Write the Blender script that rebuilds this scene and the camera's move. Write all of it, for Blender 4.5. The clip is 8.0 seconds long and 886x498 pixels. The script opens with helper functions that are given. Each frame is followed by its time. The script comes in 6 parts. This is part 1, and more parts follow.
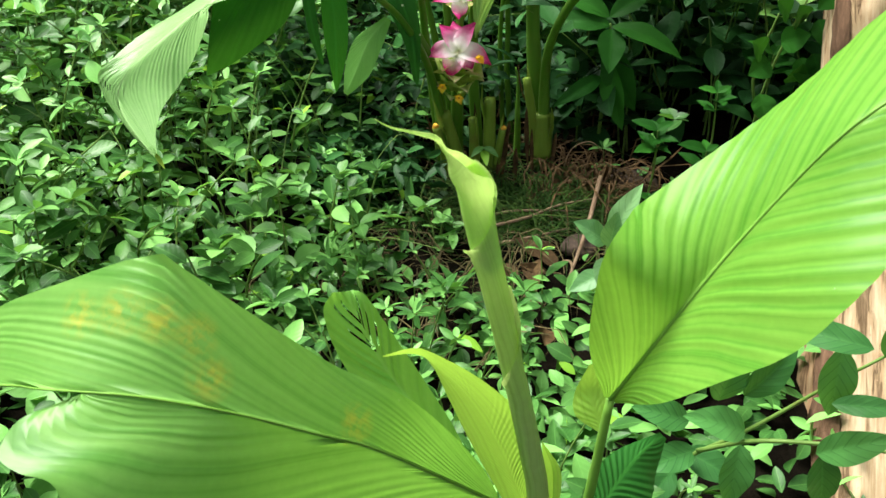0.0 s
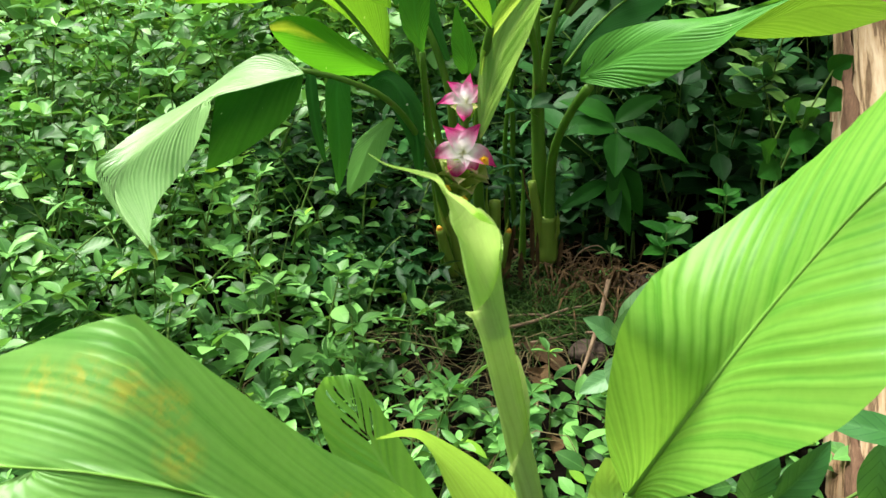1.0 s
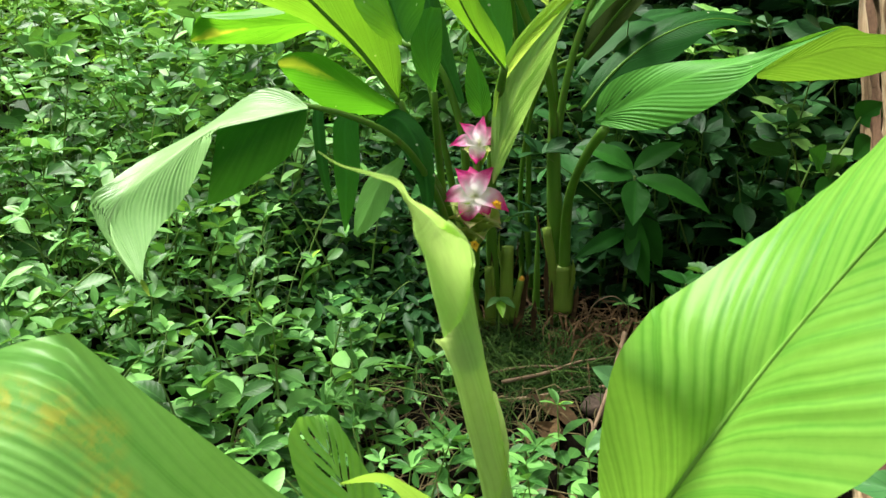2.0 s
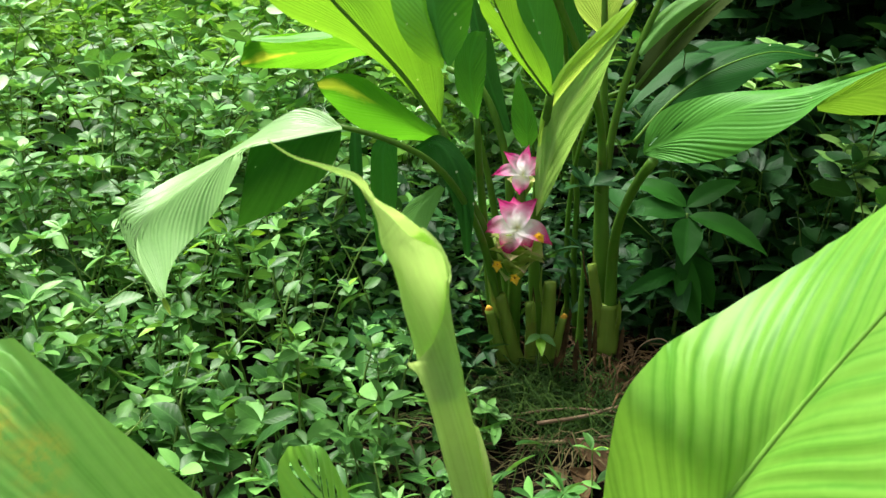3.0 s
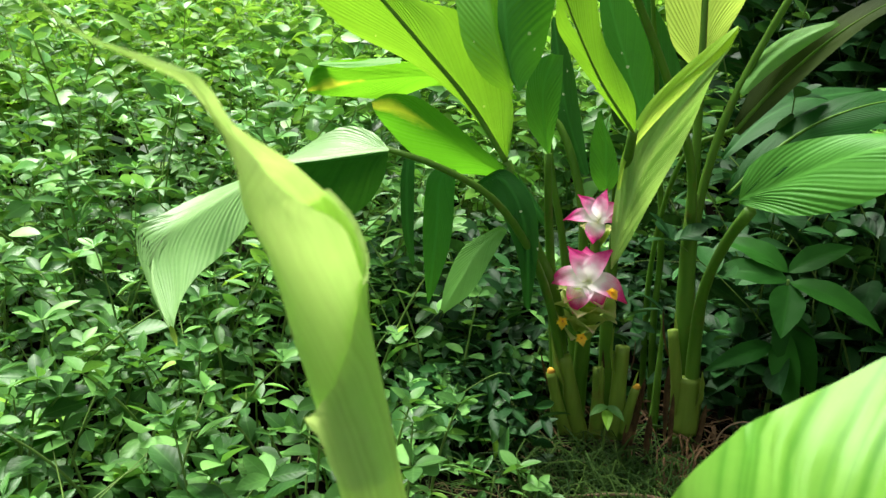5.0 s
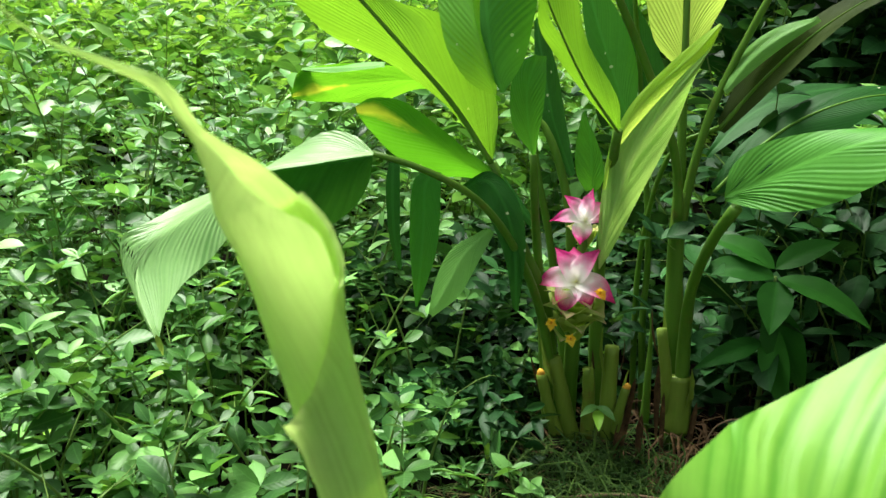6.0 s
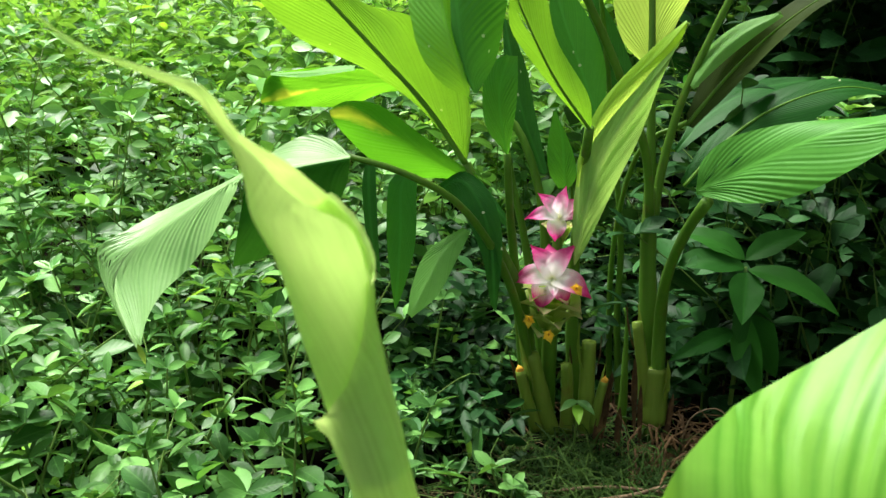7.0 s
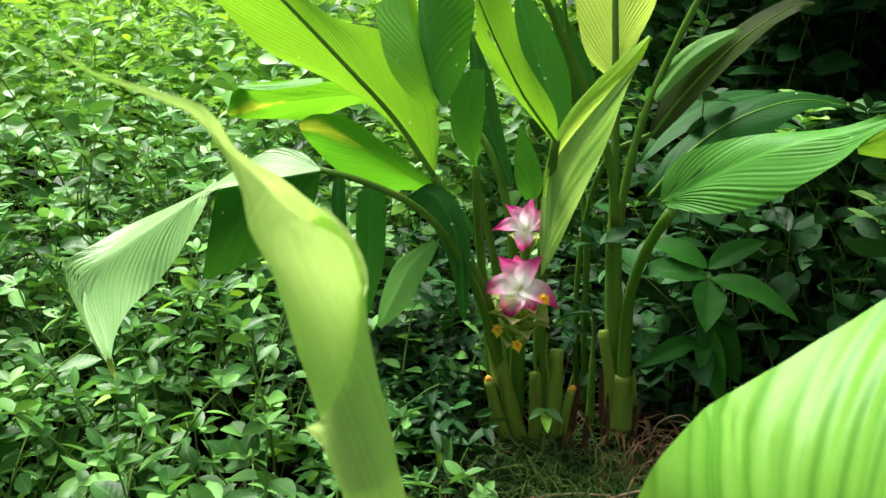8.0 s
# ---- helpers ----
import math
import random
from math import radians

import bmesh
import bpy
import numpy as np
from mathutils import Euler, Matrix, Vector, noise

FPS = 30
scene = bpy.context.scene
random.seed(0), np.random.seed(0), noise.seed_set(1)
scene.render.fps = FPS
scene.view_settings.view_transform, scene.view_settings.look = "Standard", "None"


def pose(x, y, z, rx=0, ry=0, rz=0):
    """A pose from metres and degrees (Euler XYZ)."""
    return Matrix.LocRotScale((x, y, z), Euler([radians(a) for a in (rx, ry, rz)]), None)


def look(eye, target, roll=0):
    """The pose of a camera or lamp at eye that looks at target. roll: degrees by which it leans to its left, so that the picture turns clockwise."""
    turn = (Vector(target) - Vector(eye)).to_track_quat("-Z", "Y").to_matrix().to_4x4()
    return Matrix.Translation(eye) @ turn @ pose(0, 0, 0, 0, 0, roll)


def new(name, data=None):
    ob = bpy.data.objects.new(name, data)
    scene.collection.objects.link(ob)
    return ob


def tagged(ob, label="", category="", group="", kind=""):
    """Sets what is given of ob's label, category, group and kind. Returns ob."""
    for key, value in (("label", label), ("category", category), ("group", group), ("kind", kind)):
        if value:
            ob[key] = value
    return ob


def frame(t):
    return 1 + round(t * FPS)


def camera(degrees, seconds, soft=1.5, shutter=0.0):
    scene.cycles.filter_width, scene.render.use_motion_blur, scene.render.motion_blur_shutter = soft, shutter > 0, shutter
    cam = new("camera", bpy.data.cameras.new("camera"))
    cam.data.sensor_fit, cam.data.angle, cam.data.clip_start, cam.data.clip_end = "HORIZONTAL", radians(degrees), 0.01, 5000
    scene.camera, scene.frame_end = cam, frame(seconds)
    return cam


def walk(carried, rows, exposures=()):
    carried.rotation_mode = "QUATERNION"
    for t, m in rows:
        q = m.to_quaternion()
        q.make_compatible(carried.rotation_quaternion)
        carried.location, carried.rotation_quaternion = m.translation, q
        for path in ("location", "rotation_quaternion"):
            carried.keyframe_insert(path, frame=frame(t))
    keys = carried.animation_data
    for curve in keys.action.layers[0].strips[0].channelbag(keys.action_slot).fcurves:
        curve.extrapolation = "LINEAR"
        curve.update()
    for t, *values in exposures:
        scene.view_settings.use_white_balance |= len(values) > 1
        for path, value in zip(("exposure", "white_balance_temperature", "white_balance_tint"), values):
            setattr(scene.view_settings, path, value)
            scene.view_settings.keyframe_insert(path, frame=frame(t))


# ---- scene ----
cam = camera(53.4, 8.0)
PATH = [
    (0, (0.021, 0.012, 0.594), (-0.009, 1.675, -0.516), -0.6),
    (0.5, (0.021, 0.021, 0.569), (-0.013, 1.765, -0.41), -0.6),
    (1, (0.022, 0.028, 0.553), (-0.019, 1.832, -0.31), -0.3),
    (1.5, (0.029, 0.045, 0.537), (-0.049, 1.883, -0.249), 0.2),
    (3, (0.067, 0.088, 0.505), (-0.184, 1.958, -0.157), 0.9),
    (3.5, (0.069, 0.128, 0.488), (-0.343, 1.993, -0.105), 2.6),
    (4, (0.07, 0.165, 0.468), (-0.392, 2.03, -0.09), 3.4),
    (4.5, (0.081, 0.182, 0.46), (-0.384, 2.049, -0.083), 3.3),
    (6, (0.086, 0.192, 0.457), (-0.357, 2.07, -0.07), 2.1),
    (6.5, (0.08, 0.191, 0.458), (-0.324, 2.077, -0.071), 1.6),
    (7, (0.077, 0.184, 0.457), (-0.291, 2.08, -0.064), 1.0),
    (7.5, (0.074, 0.178, 0.457), (-0.249, 2.086, -0.048), 1.1),
    (8, (0.074, 0.176, 0.459), (-0.216, 2.092, -0.036), 1.2),
]
walk(cam, [(t, look(eye, target, roll)) for t, eye, target, roll in PATH])

cam.data.dof.use_dof = True
cam.data.dof.focus_distance = 0.92
cam.data.dof.aperture_fstop = 40.0

# ---- light ----
SUN_ELEVATION, SUN_AZIMUTH = 64.0, 62.0      # azimuth: degrees to the left of +y
world = bpy.data.worlds.new("sky")
scene.world = world
world.use_nodes = True
wn, wl = world.node_tree.nodes, world.node_tree.links
sky = wn.new("ShaderNodeTexSky")
sky.sky_type, sky.sun_disc = "NISHITA", False
sky.sun_elevation, sky.sun_rotation = radians(SUN_ELEVATION), radians(-SUN_AZIMUTH)
sky.dust_density, sky.air_density = 4.0, 1.0
haze = wn.new("ShaderNodeHueSaturation")
haze.inputs["Saturation"].default_value = 0.25
wl.new(sky.outputs["Color"], haze.inputs["Color"])
wl.new(haze.outputs["Color"], wn["Background"].inputs["Color"])
wn["Background"].inputs["Strength"].default_value = 0.11
sun = new("sun", bpy.data.lights.new("sun", "SUN"))
sun.data.energy, sun.data.angle, sun.data.color = 5.0, radians(32), (1.0, 0.97, 0.91)
aim = Vector((-math.sin(radians(SUN_AZIMUTH)) * math.cos(radians(SUN_ELEVATION)), math.cos(radians(SUN_AZIMUTH)) * math.cos(radians(SUN_ELEVATION)), math.sin(radians(SUN_ELEVATION))))
sun.matrix_world = look(aim * 20, (0, 0, 0))
scene.view_settings.exposure = 1.05


# ---- materials ----
class Nodes:
    """A small wrapper to write node trees in short lines."""

    def __init__(self, name):
        self.mat = bpy.data.materials.new(name)
        self.mat.use_nodes = True
        self.tree = self.mat.node_tree
        self.tree.nodes.clear()
        self.out = self.node("OutputMaterial")

    def node(self, kind, **values):
        n = self.tree.nodes.new("ShaderNode" + kind)
        for key, value in values.items():
            self.put(n.inputs[key.replace("_", " ")], value)
        return n

    def put(self, socket, value):
        if isinstance(value, bpy.types.NodeSocket):
            self.tree.links.new(value, socket)
        else:
            socket.default_value = value

    def math(self, op, a, b=0.0, c=0.0):
        n = self.tree.nodes.new("ShaderNodeMath")
        n.operation = op
        for i, value in enumerate((a, b, c)):
            self.put(n.inputs[i], value)
        return n.outputs[0]

    def noise(self, vector, scale, detail=3.0, rough=0.55):
        n = self.node("TexNoise", Scale=scale, Detail=detail, Roughness=rough)
        if vector is not None:
            self.put(n.inputs["Vector"], vector)
        return n.outputs["Fac"]

    def ramp(self, fac, *stops):
        n = self.node("ValToRGB", Fac=fac)
        e = n.color_ramp.elements
        while len(e) < len(stops):
            e.new(0.5)
        for el, (at, col) in zip(e, stops):
            el.position, el.color = at, (*col, 1) if len(col) == 3 else col
        return n.outputs["Color"]

    def mix(self, fac, a, b, blend="MIX"):
        n = self.tree.nodes.new("ShaderNodeMix")
        n.data_type, n.blend_type = "RGBA", blend
        for i, value in ((0, fac), (6, a), (7, b)):
            self.put(n.inputs[i], (*value, 1) if isinstance(value, tuple) and len(value) == 3 else value)
        return n.outputs[2]

    def bump(self, height, strength, distance):
        return self.node("Bump", Height=height, Strength=strength, Distance=distance).outputs["Normal"]

    def surface(self, color, rough, bump=None, spec=0.5, through_color=None, through_share=0.0):
        p = self.node("BsdfPrincipled", Roughness=rough)
        self.put(p.inputs["Base Color"], color)
        self.put(p.inputs["Specular IOR Level"], spec)
        if bump is not None:
            self.put(p.inputs["Normal"], bump)
        shader = p.outputs[0]
        if through_color is not None:
            tr = self.node("BsdfTranslucent")
            self.put(tr.inputs["Color"], through_color)
            mx = self.node("MixShader")
            self.put(mx.inputs[0], through_share)
            self.tree.links.new(shader, mx.inputs[1])
            self.tree.links.new(tr.outputs[0], mx.inputs[2])
            shader = mx.outputs[0]
        self.tree.links.new(shader, self.out.inputs["Surface"])
        return self.mat


RUST_SPOTS = ((-0.226, -0.073, 0.354), (-0.206, -0.076, 0.358), (-0.189, -0.078, 0.355), (-0.175, -0.077, 0.345), (-0.169, -0.086, 0.328), (-0.110, -0.058, 0.272))


def ribbed_leaf(name, dark, light, glow, share=0.4, rough=0.36, pitch=0.008, slant=0.0, rust=0.0, yellow=0.0, spots=0.0, spec=0.5, lines="along", groove_depth=0.30, relief=0.25, seam=0.25):
    """A large ribbed leaf: UV holds metres along the midrib and across it."""
    k = Nodes(name)
    uv = k.node("TexCoord").outputs["UV"]
    ob = k.node("TexCoord").outputs["Object"]
    sep = k.node("SeparateXYZ", Vector=uv)
    along, across = sep.outputs[0], k.math("ABSOLUTE", sep.outputs[1])
    wob = k.noise(ob, 30.0, 2.0)
    c = k.math("SUBTRACT", along, k.math("MULTIPLY", across, slant))
    if lines == "across":
        c = sep.outputs[1]
    c = k.math("ADD", c, k.math("MULTIPLY", wob, 0.004))
    broad = k.math("SINE", k.math("MULTIPLY", c, 6.283 / pitch))
    blotch = k.noise(ob, 9.0, 4.0)
    grain = k.noise(ob, 240.0, 2.0)
    line = k.node("CombineXYZ", X=c)
    streak = k.noise(line.outputs[0], 1.25 / pitch, 4.0, 0.6)
    groove = k.ramp(streak, (0.36, (1, 1, 1)), (0.45, (0, 0, 0)))
    groove = k.math("ADD", groove, k.math("MULTIPLY", k.math("POWER", k.math("ADD", k.math("MULTIPLY", broad, -0.5), 0.5), 9.0), seam))
    f = k.math("ADD", k.math("MULTIPLY", broad, 0.03), k.math("MULTIPLY", k.math("SUBTRACT", streak, 0.5), 1.0))
    f = k.math("SUBTRACT", f, k.math("MULTIPLY", groove, groove_depth))
    f = k.math("ADD", f, k.math("MULTIPLY", k.math("SUBTRACT", blotch, 0.5), 0.9))
    f = k.math("ADD", f, k.math("MULTIPLY", k.math("SUBTRACT", grain, 0.5), 0.25))
    f = k.math("ADD", f, 0.5)
    col = k.mix(f, dark, light)
    rib = k.math("LESS_THAN", across, 0.0013 if lines == "along" else -1.0)
    col = k.mix(k.math("MULTIPLY", rib, 0.5), col, tuple(min(1, v * 1.5) for v in light))
    gl = k.mix(f, tuple(v * 0.6 for v in glow), glow)
    gl = k.mix(k.math("MULTIPLY", rib, 0.6), gl, tuple(v * 0.35 for v in glow))
    if yellow:
        far = k.math("MULTIPLY", k.math("SUBTRACT", along, yellow), 11.0)
        y = k.ramp(k.math("ADD", k.math("MULTIPLY", k.noise(ob, 26.0, 4.0), 0.9), far), (0.45, (0, 0, 0)), (0.75, (0.9, 0.9, 0.9)))
        col = k.mix(y, col, (0.52, 0.58, 0.06))
        gl = k.mix(y, gl, (0.82, 0.90, 0.06))
    if rust:
        near = 1.0
        for centre in RUST_SPOTS:
            d = k.node("VectorMath", Vector=ob)
            d.operation = "DISTANCE"
            d.inputs[1].default_value = centre
            near = k.math("MINIMUM", near, d.outputs["Value"])
        fade = k.ramp(k.math("MULTIPLY", near, 75.0), (0.25, (1, 1, 1)), (0.95, (0, 0, 0)))
        r = k.math("MULTIPLY", k.ramp(k.noise(ob, 150.0, 5.0, 0.65), (0.40, (0, 0, 0)), (0.60, (0.75, 0.75, 0.75))), k.math("MULTIPLY", fade, rust))
        col = k.mix(r, col, (0.54, 0.50, 0.06))
        gl = k.mix(r, gl, (0.76, 0.72, 0.06))
    if spots:
        v = k.node("TexVoronoi", Scale=60.0)
        k.put(v.inputs["Vector"], ob)
        s = k.math("MULTIPLY", k.math("LESS_THAN", v.outputs["Distance"], 0.12 * spots), k.math("GREATER_THAN", k.noise(ob, 22.0), 0.56))
        col = k.mix(s, col, (0.55, 0.6, 0.38))
    h = k.math("ADD", k.math("MULTIPLY", streak, 3.0), k.math("MULTIPLY", broad, 0.4))
    h = k.math("ADD", h, k.math("MULTIPLY", grain, 0.5))
    return k.surface(col, k.math("ADD", rough, k.math("MULTIPLY", k.math("SUBTRACT", blotch, 0.5), 0.25)), k.bump(h, relief, 0.0004), spec, gl, share)


def small_leaf(name, dark, light, glow, share=0.3, rough=0.35, joined=True, spec=0.5, backlit_from=0.99, veins=0.06):
    """A weed's leaf: UV runs across and along; each leaf has its own tone."""
    k = Nodes(name)
    uv = k.node("TexCoord").outputs["UV"]
    pos = k.node("NewGeometry").outputs["Position"]
    rnd = k.node("NewGeometry").outputs["Random Per Island"] if joined else k.node("ObjectInfo").outputs["Random"]
    sep = k.node("SeparateXYZ", Vector=uv)
    across = k.math("ABSOLUTE", k.math("SUBTRACT", sep.outputs[0], 0.5))
    vein = k.math("SINE", k.math("MULTIPLY", k.math("SUBTRACT", sep.outputs[1], k.math("MULTIPLY", across, 0.55)), 40.0))
    rib = k.math("LESS_THAN", across, 0.03)
    tone = k.math("ADD", k.math("MULTIPLY", k.math("POWER", rnd, 2.8), 1.15), k.math("MULTIPLY", k.noise(pos, 90.0, 3.0), 0.28))
    tone = k.math("SUBTRACT", k.math("ADD", tone, k.math("MULTIPLY", vein, 0.02)), k.math("MULTIPLY", k.math("GREATER_THAN", vein, 0.88), veins))
    col = k.mix(tone, dark, light)
    col = k.mix(k.math("MULTIPLY", rib, 0.16), col, tuple(min(1, v * 1.4) for v in light))
    # old marks the few leaves painted backlit, in bright yellow-green
    old = k.math("GREATER_THAN", rnd, backlit_from)
    col = k.mix(old, col, (0.24, 0.50, 0.05))
    gl = k.mix(old, k.mix(tone, tuple(v * 0.5 for v in glow), glow), (0.5, 0.9, 0.05))
    h = k.math("ADD", k.math("MULTIPLY", vein, 0.5), k.math("MULTIPLY", k.noise(pos, 300.0, 2.0), 0.6))
    return k.surface(col, rough, k.bump(h, 0.18, 0.0006), spec, gl, share)


def stalk_material(name, low, high, rough=0.4, brown=0.5):
    k = Nodes(name)
    ob = k.node("TexCoord").outputs["Object"]
    mp = k.node("Mapping", Vector=ob)
    mp.inputs["Scale"].default_value = (260, 260, 9)
    streak = k.noise(mp.outputs[0], 1.0, 3.0)
    blot = k.noise(ob, 25.0, 4.0)
    f = k.math("ADD", k.math("MULTIPLY", streak, 0.7), k.math("MULTIPLY", blot, 0.6))
    col = k.mix(k.math("SUBTRACT", f, 0.15), low, high)
    br = k.ramp(k.noise(ob, 48.0, 5.0), (0.60, (0, 0, 0)), (0.75, (1, 1, 1)))
    col = k.mix(k.math("MULTIPLY", br, brown), col, (0.16, 0.11, 0.03))
    return k.surface(col, rough, k.bump(streak, 0.4, 0.0006), 0.15, tuple(v * 1.3 for v in high) + (1,), 0.18)


def rough_material(name, stops, scale, stretch=(1, 1, 1), rough=0.8, bump=0.6, depth=0.003, spec=0.12):
    k = Nodes(name)
    ob = k.node("TexCoord").outputs["Object"]
    mp = k.node("Mapping", Vector=ob)
    mp.inputs["Scale"].default_value = stretch
    big = k.noise(mp.outputs[0], scale, 5.0, 0.6)
    fine = k.noise(mp.outputs[0], scale * 9, 4.0, 0.65)
    f = k.math("ADD", k.math("MULTIPLY", big, 0.65), k.math("MULTIPLY", fine, 0.35))
    return k.surface(k.ramp(f, *stops), rough, k.bump(f, bump, depth), spec)


M_NEAR = ribbed_leaf("near_leaf", (0.07, 0.28, 0.028), (0.27, 0.54, 0.12), (0.38, 0.82, 0.085), 0.45, 0.40, pitch=0.018, rust=0.9, groove_depth=0.30, spec=0.45, relief=0.10, seam=0.5, spots=0.25)
M_NEAR_R = ribbed_leaf("near_leaf_bright", (0.075, 0.30, 0.022), (0.29, 0.58, 0.085), (0.44, 0.88, 0.08), 0.48, 0.42, groove_depth=0.34, spec=0.32, relief=0.3, seam=0.9, spots=0.25)
M_YOUNG = ribbed_leaf("young_leaf", (0.40, 0.58, 0.14), (0.68, 0.86, 0.36), (0.72, 0.94, 0.28), 0.48, 0.42, pitch=0.003, lines="across", groove_depth=0.35, spec=0.35, relief=0.2)
M_WRAP = ribbed_leaf("wrap_leaf", (0.48, 0.74, 0.17), (0.66, 0.90, 0.30), (0.70, 0.97, 0.25), 0.42, 0.42, pitch=0.003, lines="across", groove_depth=0.16, spec=0.35, relief=0.15)
M_HALFOPEN = ribbed_leaf("half_open_leaf", (0.24, 0.48, 0.05), (0.42, 0.68, 0.12), (0.52, 0.88, 0.09), 0.45, 0.42, pitch=0.0035, lines="across", groove_depth=0.35, spec=0.35, relief=0.3)
M_BIG = ribbed_leaf("arching_leaf", (0.05, 0.23, 0.018), (0.13, 0.38, 0.035), (0.36, 0.76, 0.03), 0.48, 0.38, spots=0.6, groove_depth=0.18, spec=0.3)
M_YELLOW = ribbed_leaf("yellowing_leaf", (0.07, 0.30, 0.02), (0.15, 0.45, 0.03), (0.24, 0.66, 0.02), 0.55, 0.38, yellow=0.298, groove_depth=0.14, spec=0.22)
M_BLOTCH = ribbed_leaf("blotched_leaf", (0.05, 0.25, 0.02), (0.12, 0.38, 0.03), (0.15, 0.50, 0.015), 0.45, 0.38, yellow=0.142, spots=0.5, groove_depth=0.14, spec=0.22)
# light shining through the leaf is put into its bright yellow-green
M_SUNLIT = ribbed_leaf("sunlit_leaf", (0.22, 0.48, 0.04), (0.38, 0.66, 0.09), (0.72, 0.98, 0.14), 0.62, 0.38, groove_depth=0.2, spec=0.3)
M_SIDE = ribbed_leaf("side_leaf", (0.04, 0.19, 0.022), (0.10, 0.32, 0.045), (0.18, 0.48, 0.03), 0.32, 0.45, spots=0.6, groove_depth=0.10, spec=0.12, relief=0.12)
M_UNDER = ribbed_leaf("leaf_underside", (0.08, 0.23, 0.018), (0.17, 0.36, 0.035), (0.26, 0.52, 0.03), 0.34, 0.45, groove_depth=0.12, spec=0.15)
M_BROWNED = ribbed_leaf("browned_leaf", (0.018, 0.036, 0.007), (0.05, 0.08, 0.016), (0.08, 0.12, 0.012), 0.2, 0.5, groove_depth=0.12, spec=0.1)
# two dark copies of the clump leaf, shade put into their green
M_DEEP_SHADE = ribbed_leaf("deep_shaded_leaf", (0.006, 0.05, 0.008), (0.020, 0.10, 0.015), (0.05, 0.22, 0.012), 0.22, 0.45, spots=1.0, groove_depth=0.10, spec=0.08, relief=0.1)
M_DARK_SHADE = ribbed_leaf("dark_shaded_leaf", (0.010, 0.07, 0.012), (0.032, 0.15, 0.022), (0.07, 0.26, 0.015), 0.22, 0.45, spots=0.8, groove_depth=0.10, spec=0.10, relief=0.12)
M_PALE = ribbed_leaf("pale_leaf", (0.10, 0.32, 0.05), (0.21, 0.46, 0.11), (0.34, 0.68, 0.10), 0.38, 0.40, spots=0.3, groove_depth=0.14, spec=0.3)
M_FURLED = ribbed_leaf("furled_leaf", (0.24, 0.47, 0.10), (0.42, 0.66, 0.20), (0.46, 0.76, 0.14), 0.40, 0.45, spots=0.3, groove_depth=0.3, spec=0.25)
M_DROOP = ribbed_leaf("drooping_leaf", (0.14, 0.36, 0.08), (0.36, 0.60, 0.22), (0.46, 0.78, 0.22), 0.40, 0.34, spots=0.3, spec=0.6, groove_depth=0.28, seam=0.3)
# darker leaf green, which also stands for a folded half's shade
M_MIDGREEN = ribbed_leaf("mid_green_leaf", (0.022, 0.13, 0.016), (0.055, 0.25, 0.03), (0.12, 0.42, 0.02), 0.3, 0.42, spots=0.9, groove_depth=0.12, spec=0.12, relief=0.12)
M_WEED = small_leaf("weed_leaf", (0.009, 0.058, 0.010), (0.19, 0.46, 0.105), (0.22, 0.56, 0.06), 0.20, rough=0.38, backlit_from=0.985, spec=0.20)
# lighter copy of the weed leaf: brighter light at the back as colour
M_FAR_LIT = small_leaf("far_weed_leaf_lit", (0.020, 0.11, 0.014), (0.34, 0.64, 0.14), (0.42, 0.84, 0.08), 0.36, rough=0.40, backlit_from=0.96, spec=0.2)
M_WEED_ONE = small_leaf("weed_leaf_single", (0.011, 0.068, 0.012), (0.21, 0.48, 0.115), (0.25, 0.60, 0.065), 0.22, rough=0.38, joined=False, backlit_from=0.985, spec=0.22)
# weed leaf paled so that its colour holds a whitish sheen
M_SHEENWEED = small_leaf("weed_leaf_sheen", (0.07, 0.26, 0.045), (0.32, 0.60, 0.20), (0.32, 0.68, 0.10), 0.24, rough=0.36, joined=False, backlit_from=2.0, spec=0.28)
# hedge leaf darkened so that its colour holds the shade
M_BUSH_SHADED = small_leaf("shaded_bush_leaf", (0.004, 0.026, 0.006), (0.030, 0.115, 0.026), (0.05, 0.16, 0.02), 0.12, rough=0.5, backlit_from=2.0, spec=0.14)
M_SAGE = small_leaf("sage_leaf", (0.09, 0.24, 0.08), (0.24, 0.45, 0.19), (0.28, 0.56, 0.12), 0.28, rough=0.42, joined=False, backlit_from=2.0, spec=0.3, veins=0.4)
M_SHRUB = small_leaf("shrub_leaf", (0.03, 0.13, 0.03), (0.085, 0.27, 0.065), (0.16, 0.44, 0.05), 0.28, rough=0.42, joined=False, backlit_from=2.0, spec=0.3, veins=0.4)
M_FRESH = small_leaf("fresh_leaf", (0.18, 0.42, 0.09), (0.36, 0.62, 0.18), (0.45, 0.85, 0.12), 0.35, rough=0.42, joined=False, backlit_from=2.0, spec=0.3)
# leaf of plants in shade, with that shade put into the dark green
M_SHADE = small_leaf("shade_leaf", (0.010, 0.060, 0.008), (0.030, 0.14, 0.016), (0.06, 0.24, 0.015), 0.22, rough=0.5, joined=False, backlit_from=2.0, spec=0.07)
M_GRASS = small_leaf("grass_blade", (0.010, 0.035, 0.006), (0.055, 0.11, 0.018), (0.05, 0.12, 0.015), 0.2, rough=0.6, backlit_from=2.0, spec=0.08)
M_STALK = stalk_material("green_stalk", (0.04, 0.12, 0.012), (0.12, 0.25, 0.03))
M_RIB = stalk_material("leaf_rib", (0.07, 0.20, 0.02), (0.15, 0.32, 0.04), brown=0.2)
M_STEM = stalk_material("weed_stem", (0.08, 0.16, 0.03), (0.18, 0.30, 0.07))
